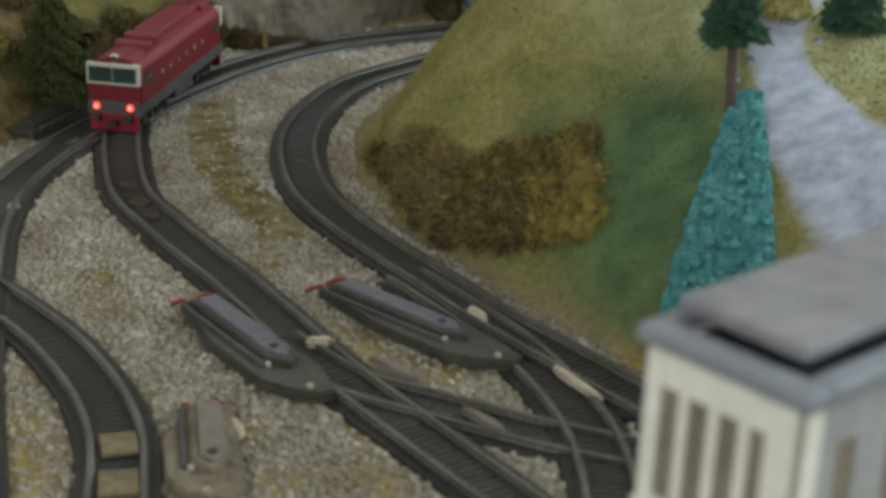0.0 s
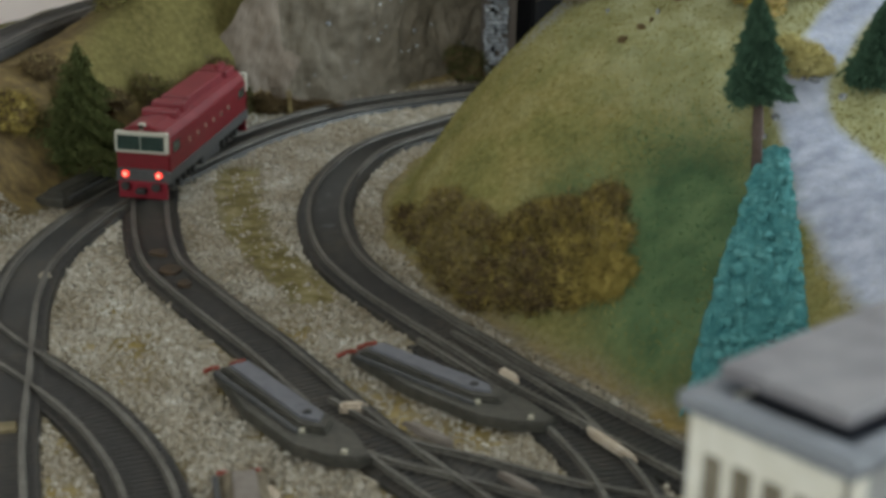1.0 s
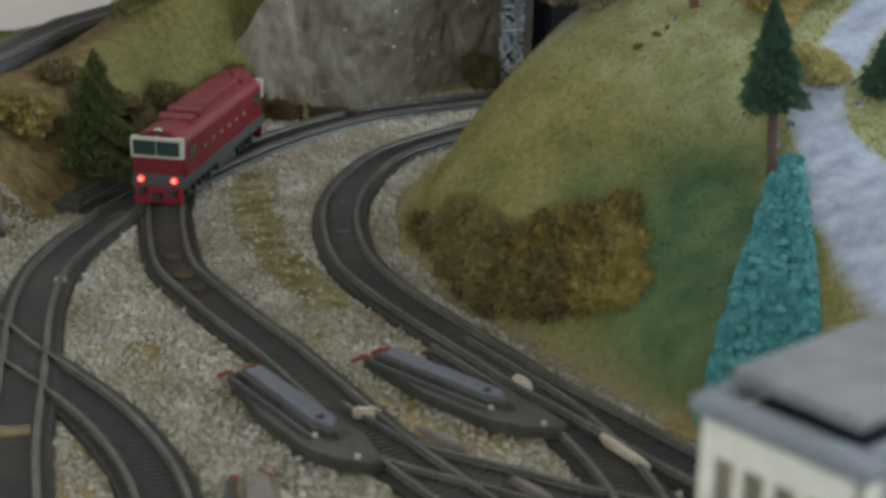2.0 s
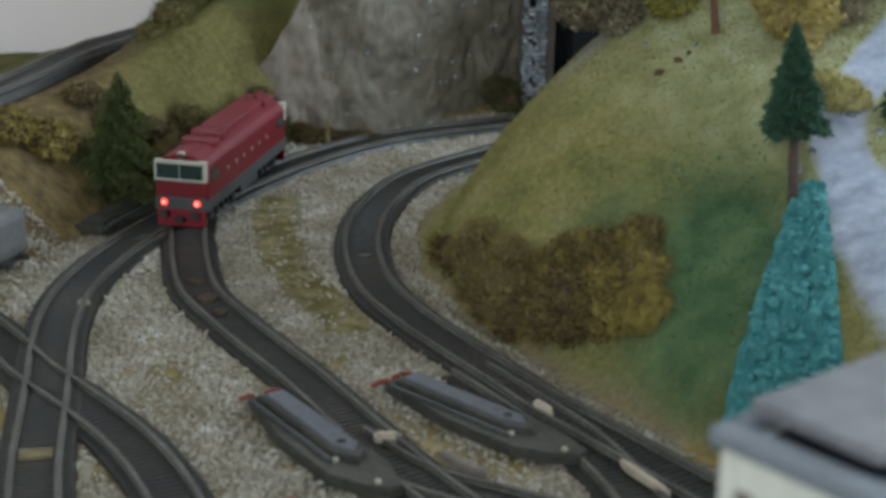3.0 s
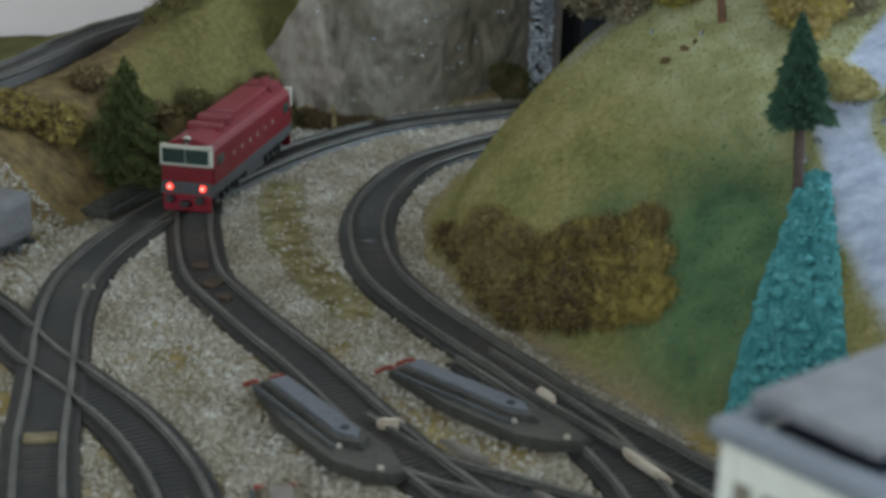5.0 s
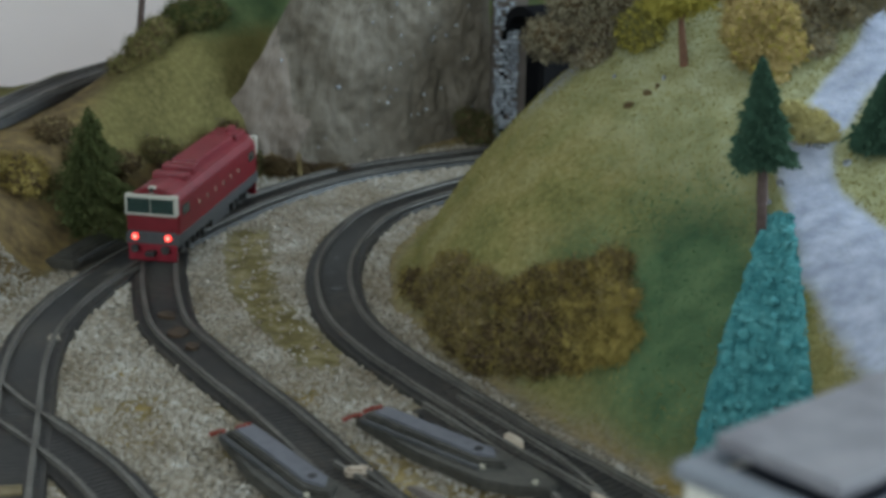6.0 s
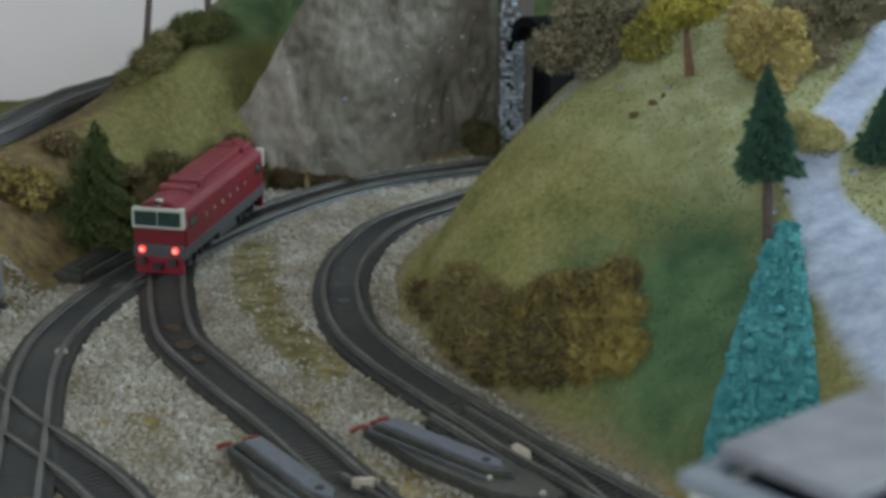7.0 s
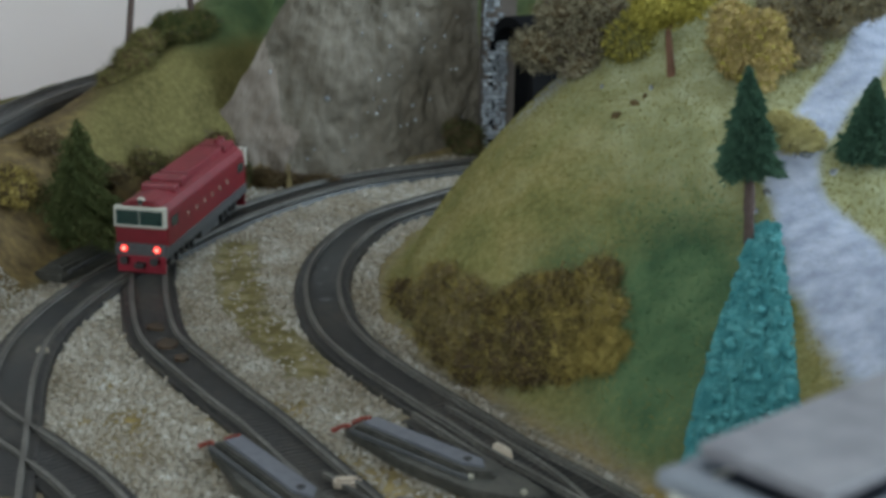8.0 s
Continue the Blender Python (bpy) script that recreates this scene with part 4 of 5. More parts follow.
def strands(blobs, count, length, width, seed, shell=0.8):
    """Fine crinkled threads of lichen standing out of a few lumps, each a narrow ribbon of three pieces."""
    r = np.random.RandomState(seed)
    b = np.array(blobs, float)
    vol = (b[:, 3] * b[:, 4] * b[:, 5]) ** (2 / 3)
    pick = r.choice(len(b), count, p=vol / vol.sum())
    d = r.normal(size=(count, 3))
    d /= np.linalg.norm(d, axis=1)[:, None]
    p = b[pick, :3] + d * b[pick, 3:] * r.uniform(shell - 0.12, shell + 0.14, (count, 1))
    step = d + 0.9 * r.normal(size=(count, 3))
    half = width * r.uniform(0.5, 1.3, (count, 1))
    size = length / 3 * r.uniform(0.5, 1.4, (count, 1))
    rows = []
    for k in range(4):
        step /= np.linalg.norm(step, axis=1)[:, None] + 1e-9
        w = np.cross(step, r.normal(size=(count, 3)))
        w *= half * (1 - 0.22 * k) / (np.linalg.norm(w, axis=1)[:, None] + 1e-9)
        rows += [p - w, p + w]
        p = p + step * size
        step = step + 1.1 * r.normal(size=(count, 3))
    verts = np.stack(rows, 1).reshape(-1, 3)
    quad = np.array([(0, 1, 3, 2), (2, 3, 5, 4), (4, 5, 7, 6)])
    return verts, (np.arange(count)[:, None, None] * 8 + quad[None]).reshape(-1, 4)


def build_bush(x, y, blobs, label, layers, name="bush", category="bush", seed=1, inner=None, twig=40, thin=0.4):
    """A lichen bush at (x, y); layers: (material, count, leaf size, blob numbers)."""
    g = ground_at(x, y)
    t = thing(name, pose(x, y, g), label, category)
    blobs = [(bx, by, bz + ground_at(x + bx, y + by) - g, rx, ry, rz) for bx, by, bz, rx, ry, rz in blobs]
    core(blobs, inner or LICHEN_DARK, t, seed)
    for i, (mat, count, size, which) in enumerate(layers):
        chosen = [blobs[k] for k in which] if which else blobs
        quick("foliage", *flakes(chosen, count, size, seed + i, squash=thin), mat, t)
    for i, (mat, count, size, which) in enumerate(layers):
        chosen = [blobs[k] for k in which] if which else blobs
        quick("strand_tangle", *strands(chosen, count // 3, size * 3.2, size * 0.16, seed + 50 + i, 0.95), mat, t)
    if twig:
        part("twig_tangle", twigs(bmesh.new(), blobs, twig, seed), TRUNK, t)
    return t


# the big lichen bush by the inner curve; blobs relative to its foot
def big_bush():
    """Lumps at the foot of the hill: a dark stub, a straw end, a brown middle and two ochre heads."""
    ox, oy = 0.045, 0.6
    g = ground_at(ox, oy)
    t = thing("bush", pose(ox, oy, g), "large ochre and brown lichen bush beside the curved track", "bush")
    kinds = {
        "dark": [(0.0005, 0.672, 0.0065), (0.034, 0.603, 0.0085), (0.041, 0.59, 0.008), (0.013, 0.634, 0.0065), (0.006, 0.655, 0.0058), (0.051, 0.579, 0.0088), (0.049, 0.592, 0.0082), (0.0205, 0.617, 0.0078), (0.0295, 0.6, 0.008)],
        "pale": [(0.0165, 0.648, 0.0072), (0.029, 0.6255, 0.0082), (0.02, 0.632, 0.0078), (0.0265, 0.612, 0.0078), (0.01, 0.652, 0.0066), (0.0145, 0.634, 0.0082), (0.024, 0.622, 0.0085)],
        "ochre": [(0.0415, 0.6075, 0.0085), (0.051, 0.606, 0.0085), (0.0615, 0.599, 0.0085), (0.074, 0.59, 0.0094), (0.0775, 0.574, 0.0072), (0.0745, 0.559, 0.01), (0.0635, 0.567, 0.0092), (0.0645, 0.582, 0.0092)],
    }
    r = random.Random(12)
    groups = {}
    for kind, spots in kinds.items():
        lumps = []
        for x, y, size in spots:
            lumps.append((x - ox, y - oy, ground_at(x, y) - g + size * 0.25, size, size, size * 0.95))
            # smaller knobs break the outline of each lump
            for _ in range(4):
                a, e = r.uniform(0, 2 * math.pi), r.uniform(0.0, 1.2)
                k = size * r.uniform(0.7, 0.95)
                lumps.append((x - ox + k * math.cos(a) * math.cos(e), y - oy + k * math.sin(a) * math.cos(e), ground_at(x, y) - g + size * 0.25 + k * math.sin(e), *(size * r.uniform(0.28, 0.48),) * 3))
        groups[kind] = lumps
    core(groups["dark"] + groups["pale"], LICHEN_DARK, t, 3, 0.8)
    core(groups["ochre"], LICHEN, t, 4, 0.8)
    for i, (kind, mat, count) in enumerate((("dark", LICHEN_DARK, 6000), ("pale", LICHEN_PALE, 6000), ("ochre", LICHEN, 9000))):
        quick("foliage", *flakes(groups[kind], count, 0.0011, 3 + i, squash=0.3, shell=0.75), mat, t)
        quick("strand_tangle", *strands(groups[kind], count, 0.0048, 0.0002, 23 + i, 0.9), mat, t)
    # stray threads of the other colours run through it
    quick("strand_tangle", *strands(groups["dark"] + groups["ochre"][:25], 5000, 0.006, 0.00022, 31, 0.93), LICHEN_PALE, t)
    quick("strand_tangle", *strands(groups["ochre"][:20] + groups["ochre"][30:], 4500, 0.006, 0.00024, 32, 0.9), LICHEN_DARK, t)
    quick("strand_tangle", *strands(groups["dark"] + groups["pale"], 5500, 0.0055, 0.00022, 33, 0.97), LICHEN, t)
    part("twig_tangle", twigs(bmesh.new(), groups["dark"] + groups["pale"], 90, 3), TRUNK, t)


big_bush()


def build_fir(x, y, height, width, bare, label, mat, seed, trunk=0.0016, lean=0.0, ragged=0.18, tilt=0.0, droop=0.45):
    """A bottle-brush fir: a trunk, bare below, and tiers of drooping needle tufts."""
    t = thing("fir_tree", pose(x, y, ground_at(x, y) - 0.0005, 0, tilt, 0), label, "tree", "fir trees")
    bm = bmesh.new()
    tube(bm, (0, 0, 0), (lean * 0.4, 0, bare * 0.45), trunk * 1.15, trunk, 9)
    tube(bm, (lean * 0.4, 0, bare * 0.43), (lean, 0, bare * 1.05), trunk * 1.25, trunk * 0.9, 9)
    tube(bm, (lean, 0, bare), (lean, 0, height * 0.97), trunk * 0.8, 0.0002, 7)
    part("trunk", bm, TRUNK, t)
    r = np.random.RandomState(seed)
    n = 22000
    f = 1 - np.sqrt(r.uniform(0, 1, n))
    tier = 0.92 + 0.08 * np.sin(f * 55)
    rad = width * (1 - f) ** 0.8 * tier * r.uniform(0.35, 1.0, n) ** 0.6
    ang = r.uniform(0, 2 * np.pi, n)
    rad = rad * (1 + ragged * np.sin(ang * 5 + f * 30) * np.sin(ang * 2 + f * 11)) * (1 + 0.09 * r.normal(size=n))
    z = bare + (height - bare) * f - rad * 0.25
    c = np.stack([lean + np.cos(ang) * rad, np.sin(ang) * rad, z], 1)
    out = np.stack([np.cos(ang), np.sin(ang), -droop + 0.45 * r.normal(size=n)], 1)
    out /= np.linalg.norm(out, axis=1)[:, None]
    w = np.cross(out, r.normal(size=(n, 3)))
    w /= np.linalg.norm(w, axis=1)[:, None]
    s = 0.0013 * r.uniform(0.5, 1.4, (n, 1))
    q = np.stack([c - out * s * 0.6, c + w * s * 0.28, c + out * s, c - w * s * 0.28], 1).reshape(-1, 3)
    idx = np.arange(n * 4).reshape(-1, 4)
    quick("crown", q, np.concatenate([idx[:, [0, 1, 2]], idx[:, [0, 2, 3]]]), mat, t)
    bm = bmesh.new()
    tube(bm, (lean, 0, bare), (lean, 0, height * 0.93), width * (0.62 if ragged < 0.3 else 0.4), width * 0.04, 14)
    part("inner_mass", bm, mat, t)
    return t


build_fir(0.129, 0.578, 0.067, 0.0112, 0.029, "dark green fir with a bare brown trunk beside the hedge", FIR, 2, 0.0018, 0.0006, 0.3, -4.5)
build_fir(0.1805, 0.614, 0.032, 0.0125, 0.003, "small dark green fir beside the road", FIR, 6)


def build_tree(x, y, height, lean, blobs, label, layers, bark=BARK_RED, seed=1, thick=0.0016, name="autumn_tree"):
    t = thing(name, pose(x, y, ground_at(x, y) - 0.0005), label, "tree", "autumn trees")
    bm = bmesh.new()
    tube(bm, (0, 0, 0), (lean * 0.5, 0, height * 0.5), thick * 1.2, thick, 9)
    tube(bm, (lean * 0.5, 0, height * 0.49), (lean, 0, height), thick, thick * 0.6, 9)
    for bx, by, bz, rx, ry, rz in blobs:
        tube(bm, (lean * 0.8, 0, height * 0.8), (bx, by, bz), thick * 0.5, thick * 0.2, 6)
    part("trunk", bm, bark, t)
    core(blobs, layers[0][0], t, seed, 0.7)
    for i, (mat, count, size) in enumerate(layers):
        quick("crown" if i == 0 else "foliage", *flakes(blobs, count, size, seed + i, rag=0.55), mat, t)
        quick("strand_tangle", *strands(blobs, count // 4, size * 3.5, size * 0.2, seed + 40 + i, 1.0), mat, t)
    return t


build_tree(0.113, 0.683, 0.024, -0.003, [(-0.003, 0, 0.032, 0.014, 0.012, 0.01), (0.006, 0.002, 0.036, 0.011, 0.01, 0.009), (-0.008, 0, 0.028, 0.009, 0.009, 0.007)],
           "yellow autumn tree with a reddish trunk on the hill", [(YELLOW_LEAF, 9000, 0.001)], seed=11)
build_tree(0.141, 0.668, 0.018, 0.0, [(-0.007, 0.002, 0.027, 0.008, 0.008, 0.008), (0.002, 0, 0.022, 0.009, 0.009, 0.008), (0.008, -0.003, 0.013, 0.0095, 0.009, 0.008), (-0.004, 0, 0.013, 0.008, 0.008, 0.008), (0.009, 0, 0.024, 0.006, 0.007, 0.007), (0.004, -0.004, 0.005, 0.007, 0.007, 0.006), (-0.01, 0, 0.019, 0.006, 0.006, 0.006)],
           "tan autumn tree on the hillside", [(TAN_LEAF, 12000, 0.001), (YELLOW_LEAF, 2000, 0.001)], seed=13)
build_bush(0.153, 0.623, [(0, 0, 0.006, 0.009, 0.008, 0.007), (-0.006, 0.002, 0.01, 0.007, 0.006, 0.006), (0.006, 0, 0.003, 0.007, 0.006, 0.005)], "low cream-yellow bush beside the road", [(CREAM_LEAF, 5000, 0.001, None)], inner=CREAM_LEAF, seed=17, twig=10)
build_bush(0.073, 0.722, [(-0.012, 0, 0.022, 0.014, 0.012, 0.01), (0.004, 0, 0.014, 0.013, 0.012, 0.012), (0.012, 0.003, 0.024, 0.014, 0.012, 0.011), (0.004, -0.003, 0.004, 0.01, 0.01, 0.007), (0.0, 0.003, 0.028, 0.015, 0.012, 0.01)],
           "brown leafless-looking bush over the tunnel mouth", [(LICHEN_DARK, 2500, 0.0013, None), (GREY_LEAF, 11000, 0.0012, None)], seed=19, twig=120)
build_bush(0.097, 0.708, [(0, 0, 0.008, 0.0105, 0.009, 0.0095), (0.005, 0.003, 0.012, 0.008, 0.008, 0.007)], "round olive-yellow bush on the hill", [(OLIVE_LEAF, 2500, 0.0011, None), (YELLOW_LEAF, 2500, 0.0011, None)], inner=OLIVE_LEAF, seed=23, twig=10)
build_bush(0.17, 0.685, [(-0.01, 0, 0.016, 0.014, 0.012, 0.012), (0.006, 0.002, 0.018, 0.016, 0.012, 0.012), (0.022, 0.004, 0.02, 0.014, 0.012, 0.01), (-0.004, -0.004, 0.004, 0.009, 0.008, 0.008)],
           "grey-brown bush at the top of the hill", [(GREY_LEAF, 12000, 0.0012, None), (LICHEN_PALE, 2500, 0.0012, None)], seed=29, twig=80)
# bank shrubs
build_fir(-0.155, 0.7585, 0.06, 0.0215, 0.004, "scraggy dusty green fir on the bank", FIR_OLD, 71, 0.0013, 0.0, 0.75, 0.0, 0.3)
build_bush(-0.187, 0.745, [(0, 0, 0.004, 0.014, 0.012, 0.01), (-0.016, -0.014, 0.003, 0.014, 0.012, 0.009)], "ochre scrub on the bank", [(LICHEN, 3500, 0.0013, None), (LICHEN_DARK, 1500, 0.0012, None)], seed=73, twig=20)
build_bush(-0.165, 0.79, [(0, 0, 0.002, 0.013, 0.012, 0.006), (0.014, 0.012, 0.002, 0.013, 0.01, 0.006), (-0.014, 0.0, 0.003, 0.01, 0.01, 0.006)], "brown scrub on the bank below the upper track", [(LICHEN_DARK, 3000, 0.0012, None), (LICHEN_PALE, 1500, 0.0011, None)], seed=79, twig=20)
build_bush(-0.123, 0.836, [(0, 0, 0.007, 0.013, 0.01, 0.009), (-0.012, -0.008, 0.005, 0.009, 0.008, 0.007), (0.01, 0.006, 0.01, 0.01, 0.008, 0.009)], "straw and olive scrub at the foot of the bank", [(OLIVE_LEAF, 4500, 0.0011, None), (LICHEN_PALE, 2500, 0.001, None)], seed=31, twig=40)
build_bush(-0.104, 0.86, [(0, 0, 0.012, 0.012, 0.009, 0.012), (0.009, 0.006, 0.008, 0.009, 0.008, 0.009), (0.003, 0.003, 0.021, 0.008, 0.007, 0.008)], "brown scrub with dry stalks under the rock", [(LICHEN_DARK, 3500, 0.0012, None), (OLIVE_LEAF, 2000, 0.0011, None)], seed=37, twig=60)
build_bush(-0.08, 0.8835, [(0, 0, 0.003, 0.011, 0.005, 0.006), (0.014, 0.007, 0.003, 0.01, 0.004, 0.005), (0.03, 0.013, 0.002, 0.012, 0.004, 0.004)], "low dark brown scrub at the foot of the rock", [(LICHEN_DARK, 4000, 0.0011, None)], seed=41, twig=40)
build_bush(-0.149, 0.884, [(0, 0, 0.005, 0.012, 0.009, 0.009), (-0.01, -0.004, 0.0, 0.01, 0.008, 0.008), (0.006, 0.006, 0.01, 0.009, 0.008, 0.008)], "olive shrub on the brow of the bank", [(OLIVE_LEAF, 3500, 0.0012, None), (LICHEN_PALE, 1500, 0.001, None)], seed=43, twig=30)
build_bush(-0.128, 0.905, [(0, 0, 0.008, 0.014, 0.01, 0.009), (0.011, 0.004, 0.01, 0.01, 0.009, 0.008), (-0.008, 0, 0.006, 0.009, 0.008, 0.008)], "dark green shrub on the brow of the bank", [(FIR_OLD, 3500, 0.0012, None), (OLIVE_LEAF, 2500, 0.0012, None)], inner=FIR_OLD, seed=47, twig=30)
build_bush(-0.0935, 0.872, [(0, 0, 0.003, 0.0075, 0.006, 0.008), (0.002, 0, 0.009, 0.006, 0.005, 0.006)], "small dark green shrub at the edge of the rock", [(FIR_OLD, 2500, 0.0011, None)], inner=FIR_OLD, seed=53, twig=10)
build_bush(0.035, 0.9665, [(0, 0, 0.008, 0.0125, 0.006, 0.011), (-0.006, -0.002, 0.013, 0.009, 0.005, 0.008)], "dark shrub beside the tunnel portal", [(FIR_OLD, 2000, 0.0012, None), (LICHEN_DARK, 1500, 0.0012, None)], seed=59, twig=15)
build_tree(-0.155, 0.895, 0.115, 0.012, [(0.012, 0, 0.12, 0.016, 0.014, 0.012), (0.006, 0, 0.112, 0.012, 0.012, 0.008)], "tall bare-trunked pine on the bank", [(FIR_OLD, 3000, 0.0014)], bark=TRUNK, seed=61, thick=0.0017, name="pine_tree")
build_tree(-0.121, 0.912, 0.1, -0.002, [(-0.002, 0, 0.106, 0.015, 0.014, 0.012), (0.004, 0, 0.098, 0.012, 0.012, 0.008)], "tall bare-trunked pine behind the dark shrub", [(FIR_OLD, 3000, 0.0014)], bark=TRUNK, seed=67, thick=0.0017, name="pine_tree")


def build_stalks(x, y, count, height, label, seed):
    t = thing("dry_stalks", pose(x, y, ground_at(x, y)), label, "plant", "dry stalks")
    r = random.Random(seed)
    for _ in range(count):
        bm = bmesh.new()
        px, py = r.uniform(-0.0035, 0.0035), r.uniform(-0.003, 0.003)
        tube(bm, (px, py, -0.002), (px + r.gauss(0, 0.0015), py + r.gauss(0, 0.001), height * r.uniform(0.7, 1.1)), 0.0005, 0.0003, 5)
        part("stalk", bm, LICHEN_PALE, t)


build_stalks(-0.1005, 0.85, 6, 0.016, "dry straw-coloured stalks at the foot of the bank", 3)
build_stalks(-0.067, 0.888, 5, 0.014, "dry straw-coloured stalks under the rock", 5)


def build_hedge():
    """A low wedge of teal foam along the road, its top broken into small lumps with deep cracks."""
    t = thing("hedge", Matrix(), "teal foam hedge in coarse lumps along the road", "hedge")
    near_l, far_l, near_r, far_r = Vector((0.0925, 0.5)), Vector((0.1318, 0.5885)), Vector((0.1325, 0.484)), Vector((0.1412, 0.585))
    nu, nv = 64, 190
    verts, faces = [], []
    gu, gv = np.meshgrid(np.linspace(0, 1, nu), np.linspace(0, 1, nv))
    px = (near_l.x + (far_l.x - near_l.x) * gv) * (1 - gu) + (near_r.x + (far_r.x - near_r.x) * gv) * gu
    py = (near_l.y + (far_l.y - near_l.y) * gv) * (1 - gu) + (near_r.y + (far_r.y - near_r.y) * gv) * gu
    gz = ground_height(px, py)
    for j in range(nv):
        for i in range(nu):
            u, v, x, y, z = gu[j, i], gv[j, i], px[j, i], py[j, i], gz[j, i]
            edge = (1 - abs(2 * u - 1) ** 8) * min(1, (1 - v) * 14)
            q = Vector((x, y, z)) * 210 + noise.noise_vector(Vector((x, y, z)) * 330) * 0.45
            d = noise.voronoi(q)[0]
            lump = min(1.0, 2.4 * (d[1] - d[0])) ** 0.7
            fine = noise.noise(Vector((x, y, z)) * 700)
            h = (0.0006 + (0.0062 - 0.0026 * v) * lump * (0.65 + 0.35 * noise.cell(q)) + 0.0011 * fine) * edge - 0.0006 * (1 - edge)
            sway = 0.0009 * noise.noise(Vector((x * 150, y * 150, 3.0)))
            verts.append((x + sway, y - 0.35 * h, z + h))
    faces = [(j * nu + i, j * nu + i + 1, (j + 1) * nu + i + 1, (j + 1) * nu + i) for j in range(nv - 1) for i in range(nu - 1)]
    from_lists("foam_body", verts, faces, TEAL, t, smooth=True)
    r = random.Random(8)
    for k in range(220):
        i, j = r.randint(4, nu - 5), int((nv - 8) * r.random() ** 1.3)
        c = Vector(verts[j * nu + i])
        size = (0.0026 - 0.001 * j / nv) * r.uniform(0.5, 1.1)
        bm = bmesh.new()
        for v in bmesh.ops.create_icosphere(bm, subdivisions=2, radius=1.0)["verts"]:
            q = v.co * 1.6 + Vector((k * 3.1, 0, 0))
            d = size * (1 + 0.5 * noise.noise(q) + 0.34 * noise.noise(q * 2.7))
            v.co = Vector((c.x + v.co.x * d, c.y + v.co.y * d, c.z + v.co.z * d * 0.7))
        part("foam_lump", bm, TEAL, t, smooth=True)


build_hedge()

# ---- small things beside the line ----


def build_wagon():
    t = thing("freight_wagon", pose(-0.2065, 0.656, 0.0, 0, 0, -20), "grey freight wagon standing on the bank side", "wagon")
    bm = box(bmesh.new(), -0.03, 0.03, -0.012, 0.012, 0.008, 0.028, 0.004)
    part("body", bm, WAGON_GREY, t, "dull grey rounded wagon body")
    part("frame", box(bmesh.new(), -0.029, 0.029, -0.01, 0.01, 0.0055, 0.009, 0.0005), LOCO_DARK, t)
    for x in (-0.02, 0.02):
        for y in (-1, 1):
            bm = bmesh.new()
            tube(bm, (x, y * 0.0062, 0.0012), (x, y * 0.0085, 0.0012), 0.0052, 0.0052, 18)
            part("wheel", bm, STEEL, t)
    for y in (-0.006, 0.006):
        bm = bmesh.new()
        tube(bm, (0.029, y, 0.0075), (0.033, y, 0.0075), 0.0015, 0.0015, 10)
        part("buffer", bm, LOCO_DARK, t)


build_wagon()


def chip(name, x, y, size, label, category, mat, seed, lift=0.0, turn=None):
    r = random.Random(seed)
    bm = bmesh.new()
    n = 9
    pts = [(math.cos(2 * math.pi * i / n) * size[0] * r.uniform(0.75, 1.1), math.sin(2 * math.pi * i / n) * size[1] * r.uniform(0.75, 1.1)) for i in range(n)]
    prism(bm, pts, -0.0012, size[2], min(0.0011, size[2] * 0.4))
    ob = part(name, bm, mat)
    ob.matrix_world = pose(x, y, ground_at(x, y) + lift, 0, 0, r.uniform(0, 360) if turn is None else turn)
    return tagged(ob, label, category)


card = part("card_pad", box(bmesh.new(), -0.0085, 0.0085, -0.005, 0.005, 0, 0.0012, 0.0002), PAD)
card.matrix_world = pose(-0.1375, 0.799, 0.0052, 0, 4, 62)
tagged(card, "pale tan card pad on the point motor", "card")
chip("plaster_lump", -0.0165, 0.5005, (0.0052, 0.003, 0.0026), "pale pinkish plaster lump beside the switch", "lump", BARE_PINK, 3, 0.002)
chip("plaster_lump", 0.0375, 0.5265, (0.0085, 0.0034, 0.0016), "pale tan plaster lump between the rails", "lump", BARE_PINK, 5, 0.002)
chip("plaster_lump", 0.0665, 0.474, (0.013, 0.0021, 0.0012), "pale tan plaster strip between the rails", "lump", BARE_PINK, 15, 0.0035, -58)
chip("plaster_lump", 0.036, 0.447, (0.011, 0.0018, 0.0012), "tan plaster strip beside the switch", "lump", DUSTY_COVER, 16, 0.0035, -50)
chip("plaster_lump", 0.009, 0.4815, (0.012, 0.002, 0.0012), "tan plaster strip beside the switch", "lump", DUSTY_COVER, 17, 0.003, -45)
chip("plaster_lump", -0.0415, 0.4375, (0.008, 0.006, 0.003), "pinkish tan lump on the dusty point motor", "lump", BARE_PINK, 7, 0.002)
for x, y, w, h in ((0.1395, 0.601, 0.0022, 0.0016), (0.1335, 0.592, 0.0014, 0.0014), (0.158, 0.618, 0.003, 0.001), (0.1655, 0.606, 0.0026, 0.0009), (0.085, 0.693, 0.0012, 0.001), (0.104, 0.678, 0.0014, 0.0011)):
    chip("pale_stone", x, y, (w, w * 0.6, h), "small whitish stone lying in the grass", "stone", BLOCK, int(x * 9999), 0.0005)
for x, y, w in ((0.0965, 0.672, 0.0022), (0.089, 0.669, 0.003), (0.101, 0.674, 0.0016)):
    chip("moss_tuft", x, y, (w, w * 0.6, 0.0012), "small dark brown moss tuft in the grass", "moss", LICHEN_DARK, int(x * 8888), 0.0003)
chip("stone", -0.144, 0.621, (0.003, 0.0022, 0.0016), "pale stone lying between the rails", "stone", STONE, 9, 0.0028)

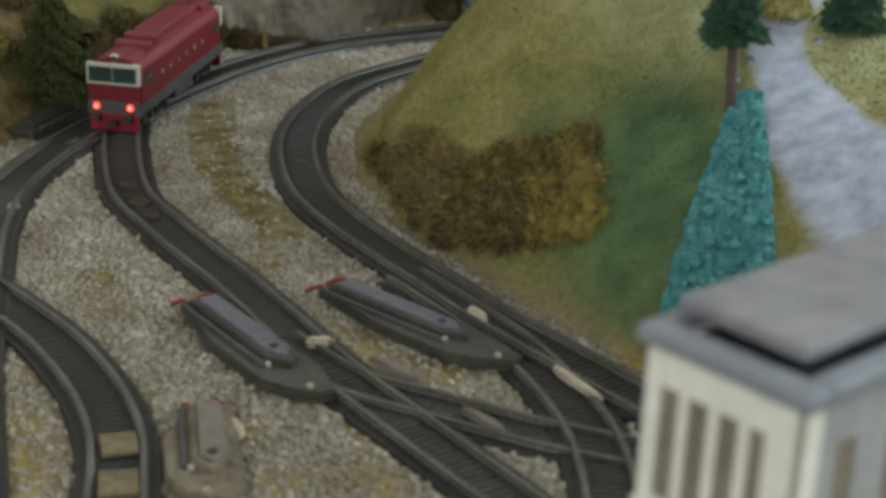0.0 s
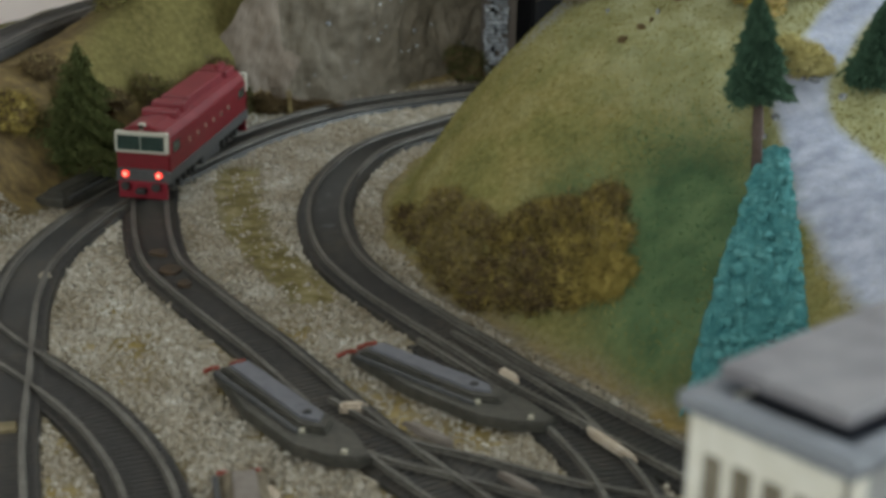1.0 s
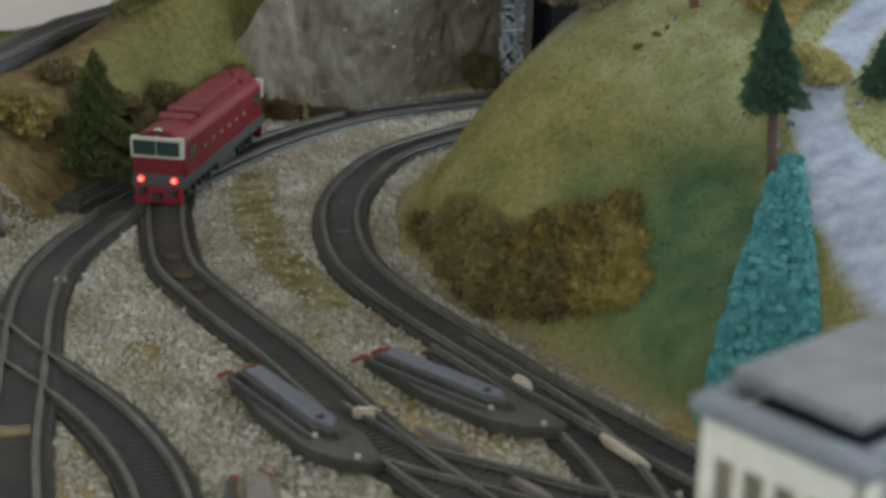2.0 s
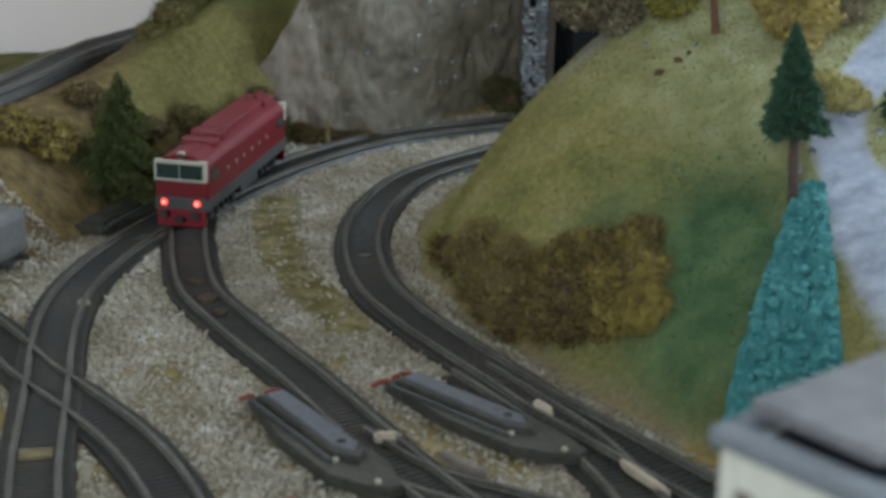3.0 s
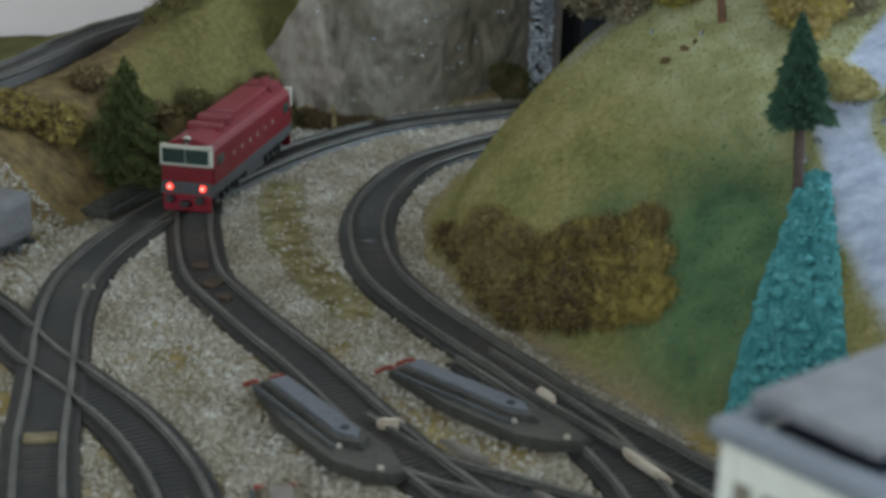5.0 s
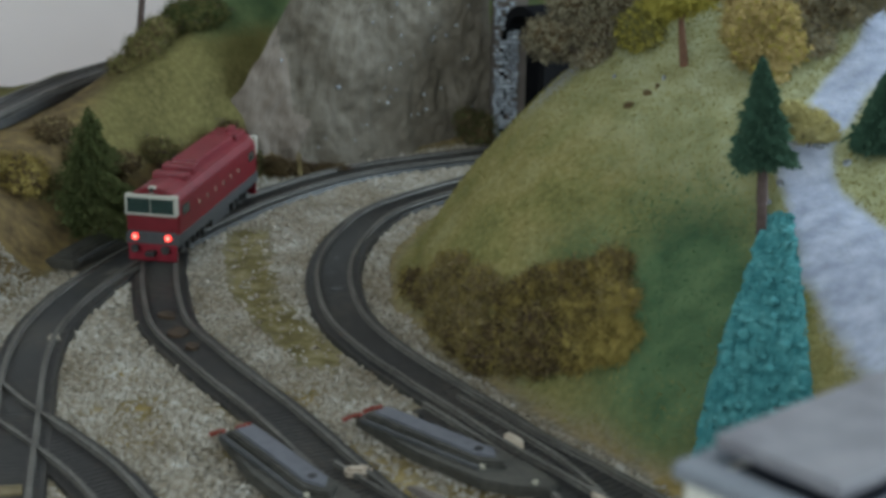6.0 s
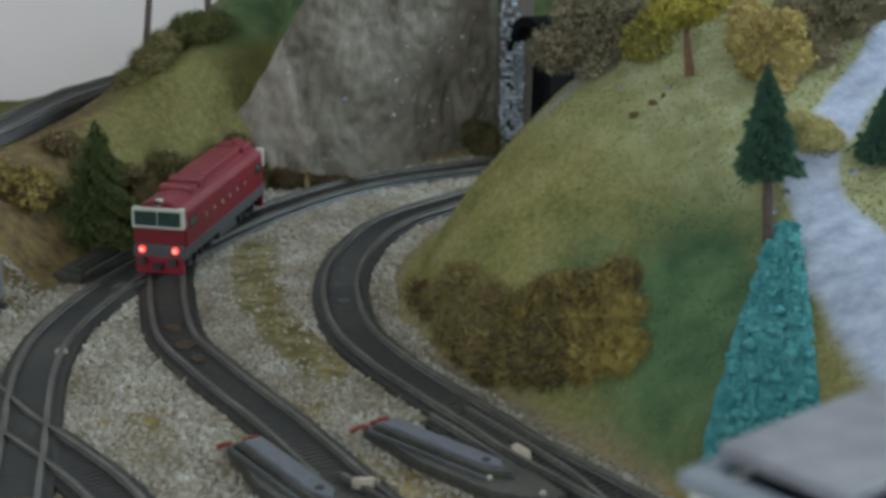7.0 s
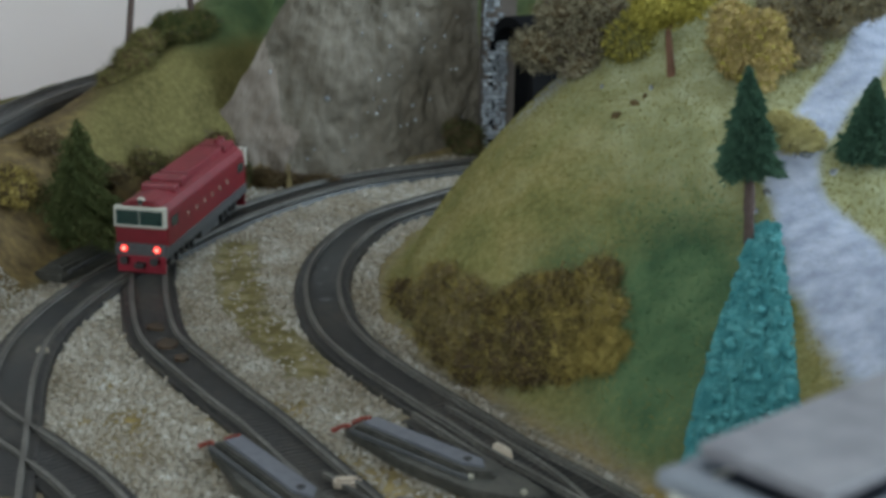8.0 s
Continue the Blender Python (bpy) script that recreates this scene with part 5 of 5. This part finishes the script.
for x, y, w in ((-0.1035, 0.652, 0.0052), (-0.096, 0.632, 0.0062), (-0.0875, 0.616, 0.004)):
    chip("rust_patch", x, y, (w, w * 0.8, 0.0003), "thin rusty brown paint patch between the rails", "paint patch", RUST, int(-x * 9999), 0.0025)
for x, y, w in ((-0.0149, 0.803, 0.0026), (-0.0365, 0.735, 0.002), (-0.034, 0.69, 0.003), (-0.038, 0.712, 0.0018)):
    chip("track_mark", x, y, (w, w * 0.7, 0.0002), "pale grey mark on the track bed", "scuff", GREY_MARK, int(abs(x) * 7777), 0.0025)
for k in range(3):
    bar = part("tie_bar", box(bmesh.new(), -0.0062, 0.0062, -0.0003, 0.0003, 0, 0.0005, 0.0001), RAIL)
    bar.matrix_world = pose(-0.1335 + 0.001 * k, 0.7045 + 0.0028 * k, -0.0014, 0, 0, 14)
    tagged(bar, "thin pale tie bar of the switch between the rails", "tie bar", "switch tie bars")

def infill_plate(x, y, turn, long, wide):
    bm = box(bmesh.new(), -wide / 2, wide / 2, -long / 2, long / 2, -0.0022, -0.0006, 0.0004)
    ob = part("infill_plate", bm, DUSTY_OCHRE)
    ob.matrix_world = pose(x, y, 0, 0, 0, turn)
    tagged(ob, "dusty ochre infill plate lying between the rails", "infill plate", "infill plates")


for x, y, turn, long, wide in ((-0.0708, 0.4265, 14, 0.0125, 0.0108), (-0.0672, 0.4035, 9, 0.0135, 0.0112), (-0.1292, 0.4815, 13, 0.0065, 0.0112)):
    infill_plate(x, y, turn, long, wide)

# ---- loose ballast and grass flock ----


def scatter():
    r = np.random.RandomState(4)
    n = 125000
    x, y = r.uniform(-0.225, 0.13, n), r.uniform(0.37, 1.0, n)
    keep = np.ones(n, bool)
    gap = np.full(n, 1.0)
    for line in (INNER, INNER_BRANCH, MIDDLE, CROSSOVER, OUTER, CROSSING):
        gap = np.minimum(gap, np.abs(side(line, x, y)))
    wob = 0.004 * ripple(x, y, 150, 4)
    keep &= gap > 0.0138 + r.uniform(-0.0018, 0.0006, n)
    keep &= side(INNER, x, y) + wob < np.where(y < 0.63, 0.0188, 0.0245)
    keep &= -side(OUTER, x, y) < np.where(y > 0.7, 0.024, 0.06) + wob
    moss = np.abs(side(MOSS, x, y)) < 0.011
    keep &= ~moss | (r.uniform(size=n) < 0.1)
    thin = ripple(x, y, 110, 12) > 0.25
    for px, py, pr in ((-0.005, 0.508, 0.012), (0.022, 0.488, 0.012), (-0.075, 0.455, 0.011), (-0.105, 0.44, 0.014), (-0.1, 0.556, 0.013), (-0.04, 0.572, 0.01)):
        thin |= (x - px) ** 2 + (y - py) ** 2 < (pr * r.uniform(0.6, 1.1, n)) ** 2
    keep &= ~thin | (r.uniform(size=n) < 0.38)
    x, y = x[keep], y[keep]
    n = len(x)
    z = ground_height(x, y)
    shape = np.array([(1, 0, 0), (-1, 0, 0), (0, 1, 0), (0, -1, 0), (0, 0, 1), (0, 0, -1)], float)
    faces = np.array([(0, 2, 4), (2, 1, 4), (1, 3, 4), (3, 0, 4), (2, 0, 5), (1, 2, 5), (3, 1, 5), (0, 3, 5)])
    size = 0.00102 * np.exp(0.35 * r.normal(size=(n, 1, 1))).clip(0.5, 1.9)
    a = r.uniform(0, 2 * np.pi, n)
    v = shape[None] * r.uniform(0.55, 1.25, (n, 6, 1)) + 0.22 * r.normal(size=(n, 6, 3))
    c, s = np.cos(a)[:, None], np.sin(a)[:, None]
    v = np.stack([v[..., 0] * c - v[..., 1] * s, v[..., 0] * s + v[..., 1] * c, v[..., 2] * 0.8], 2) * size
    v += np.stack([x, y, z + 0.0002], 1)[:, None]
    f = (np.arange(n)[:, None, None] * 6 + faces[None]).reshape(-1, 3)
    ob = quick("ballast", v.reshape(-1, 3), f, STONE)
    tagged(ob, "loose pale grey and beige ballast stones between the tracks", "gravel", kind="stuff")

    n = 60000
    x, y = r.uniform(0.0, 0.2, n), r.uniform(0.45, 0.86, n)
    s_in = side(INNER, x, y)
    road = np.abs(side(ROAD, x, y)) / (0.82 + 0.75 * smooth(-0.6, -0.53, -y))
    keep = (s_in > 0.024) & (road > ROAD_WIDE)
    x, y = x[keep], y[keep]
    z = ground_height(x, y)
    green = np.exp(-(((x - 0.098) / 0.03) ** 2 + ((y - 0.575) / 0.045) ** 2)) > r.uniform(0.2, 0.6, len(x))
    for mask, mat, name, label in ((~green, TURF_OLIVE, "dry_grass", "short dry olive grass flock on the hill"), (green, TURF_GREEN, "green_grass", "short green grass flock in the hollow")):
        k = int(mask.sum())
        p = np.stack([x[mask], y[mask], z[mask]], 1)
        d = np.stack([r.normal(size=k) * 0.6, r.normal(size=k) * 0.6, r.uniform(0.4, 1.0, k)], 1)
        d /= np.linalg.norm(d, axis=1)[:, None]
        w = np.cross(d, r.normal(size=(k, 3)))
        w /= np.linalg.norm(w, axis=1)[:, None]
        h = 0.0011 * r.uniform(0.5, 1.3, (k, 1))
        q = np.stack([p - w * h * 0.3 - d * h * 0.2, p + w * h * 0.3 - d * h * 0.2, p + d * h], 1).reshape(-1, 3)
        tagged(quick(name, q, np.arange(3 * k).reshape(-1, 3), mat), label, "grass", kind="stuff")


scatter()
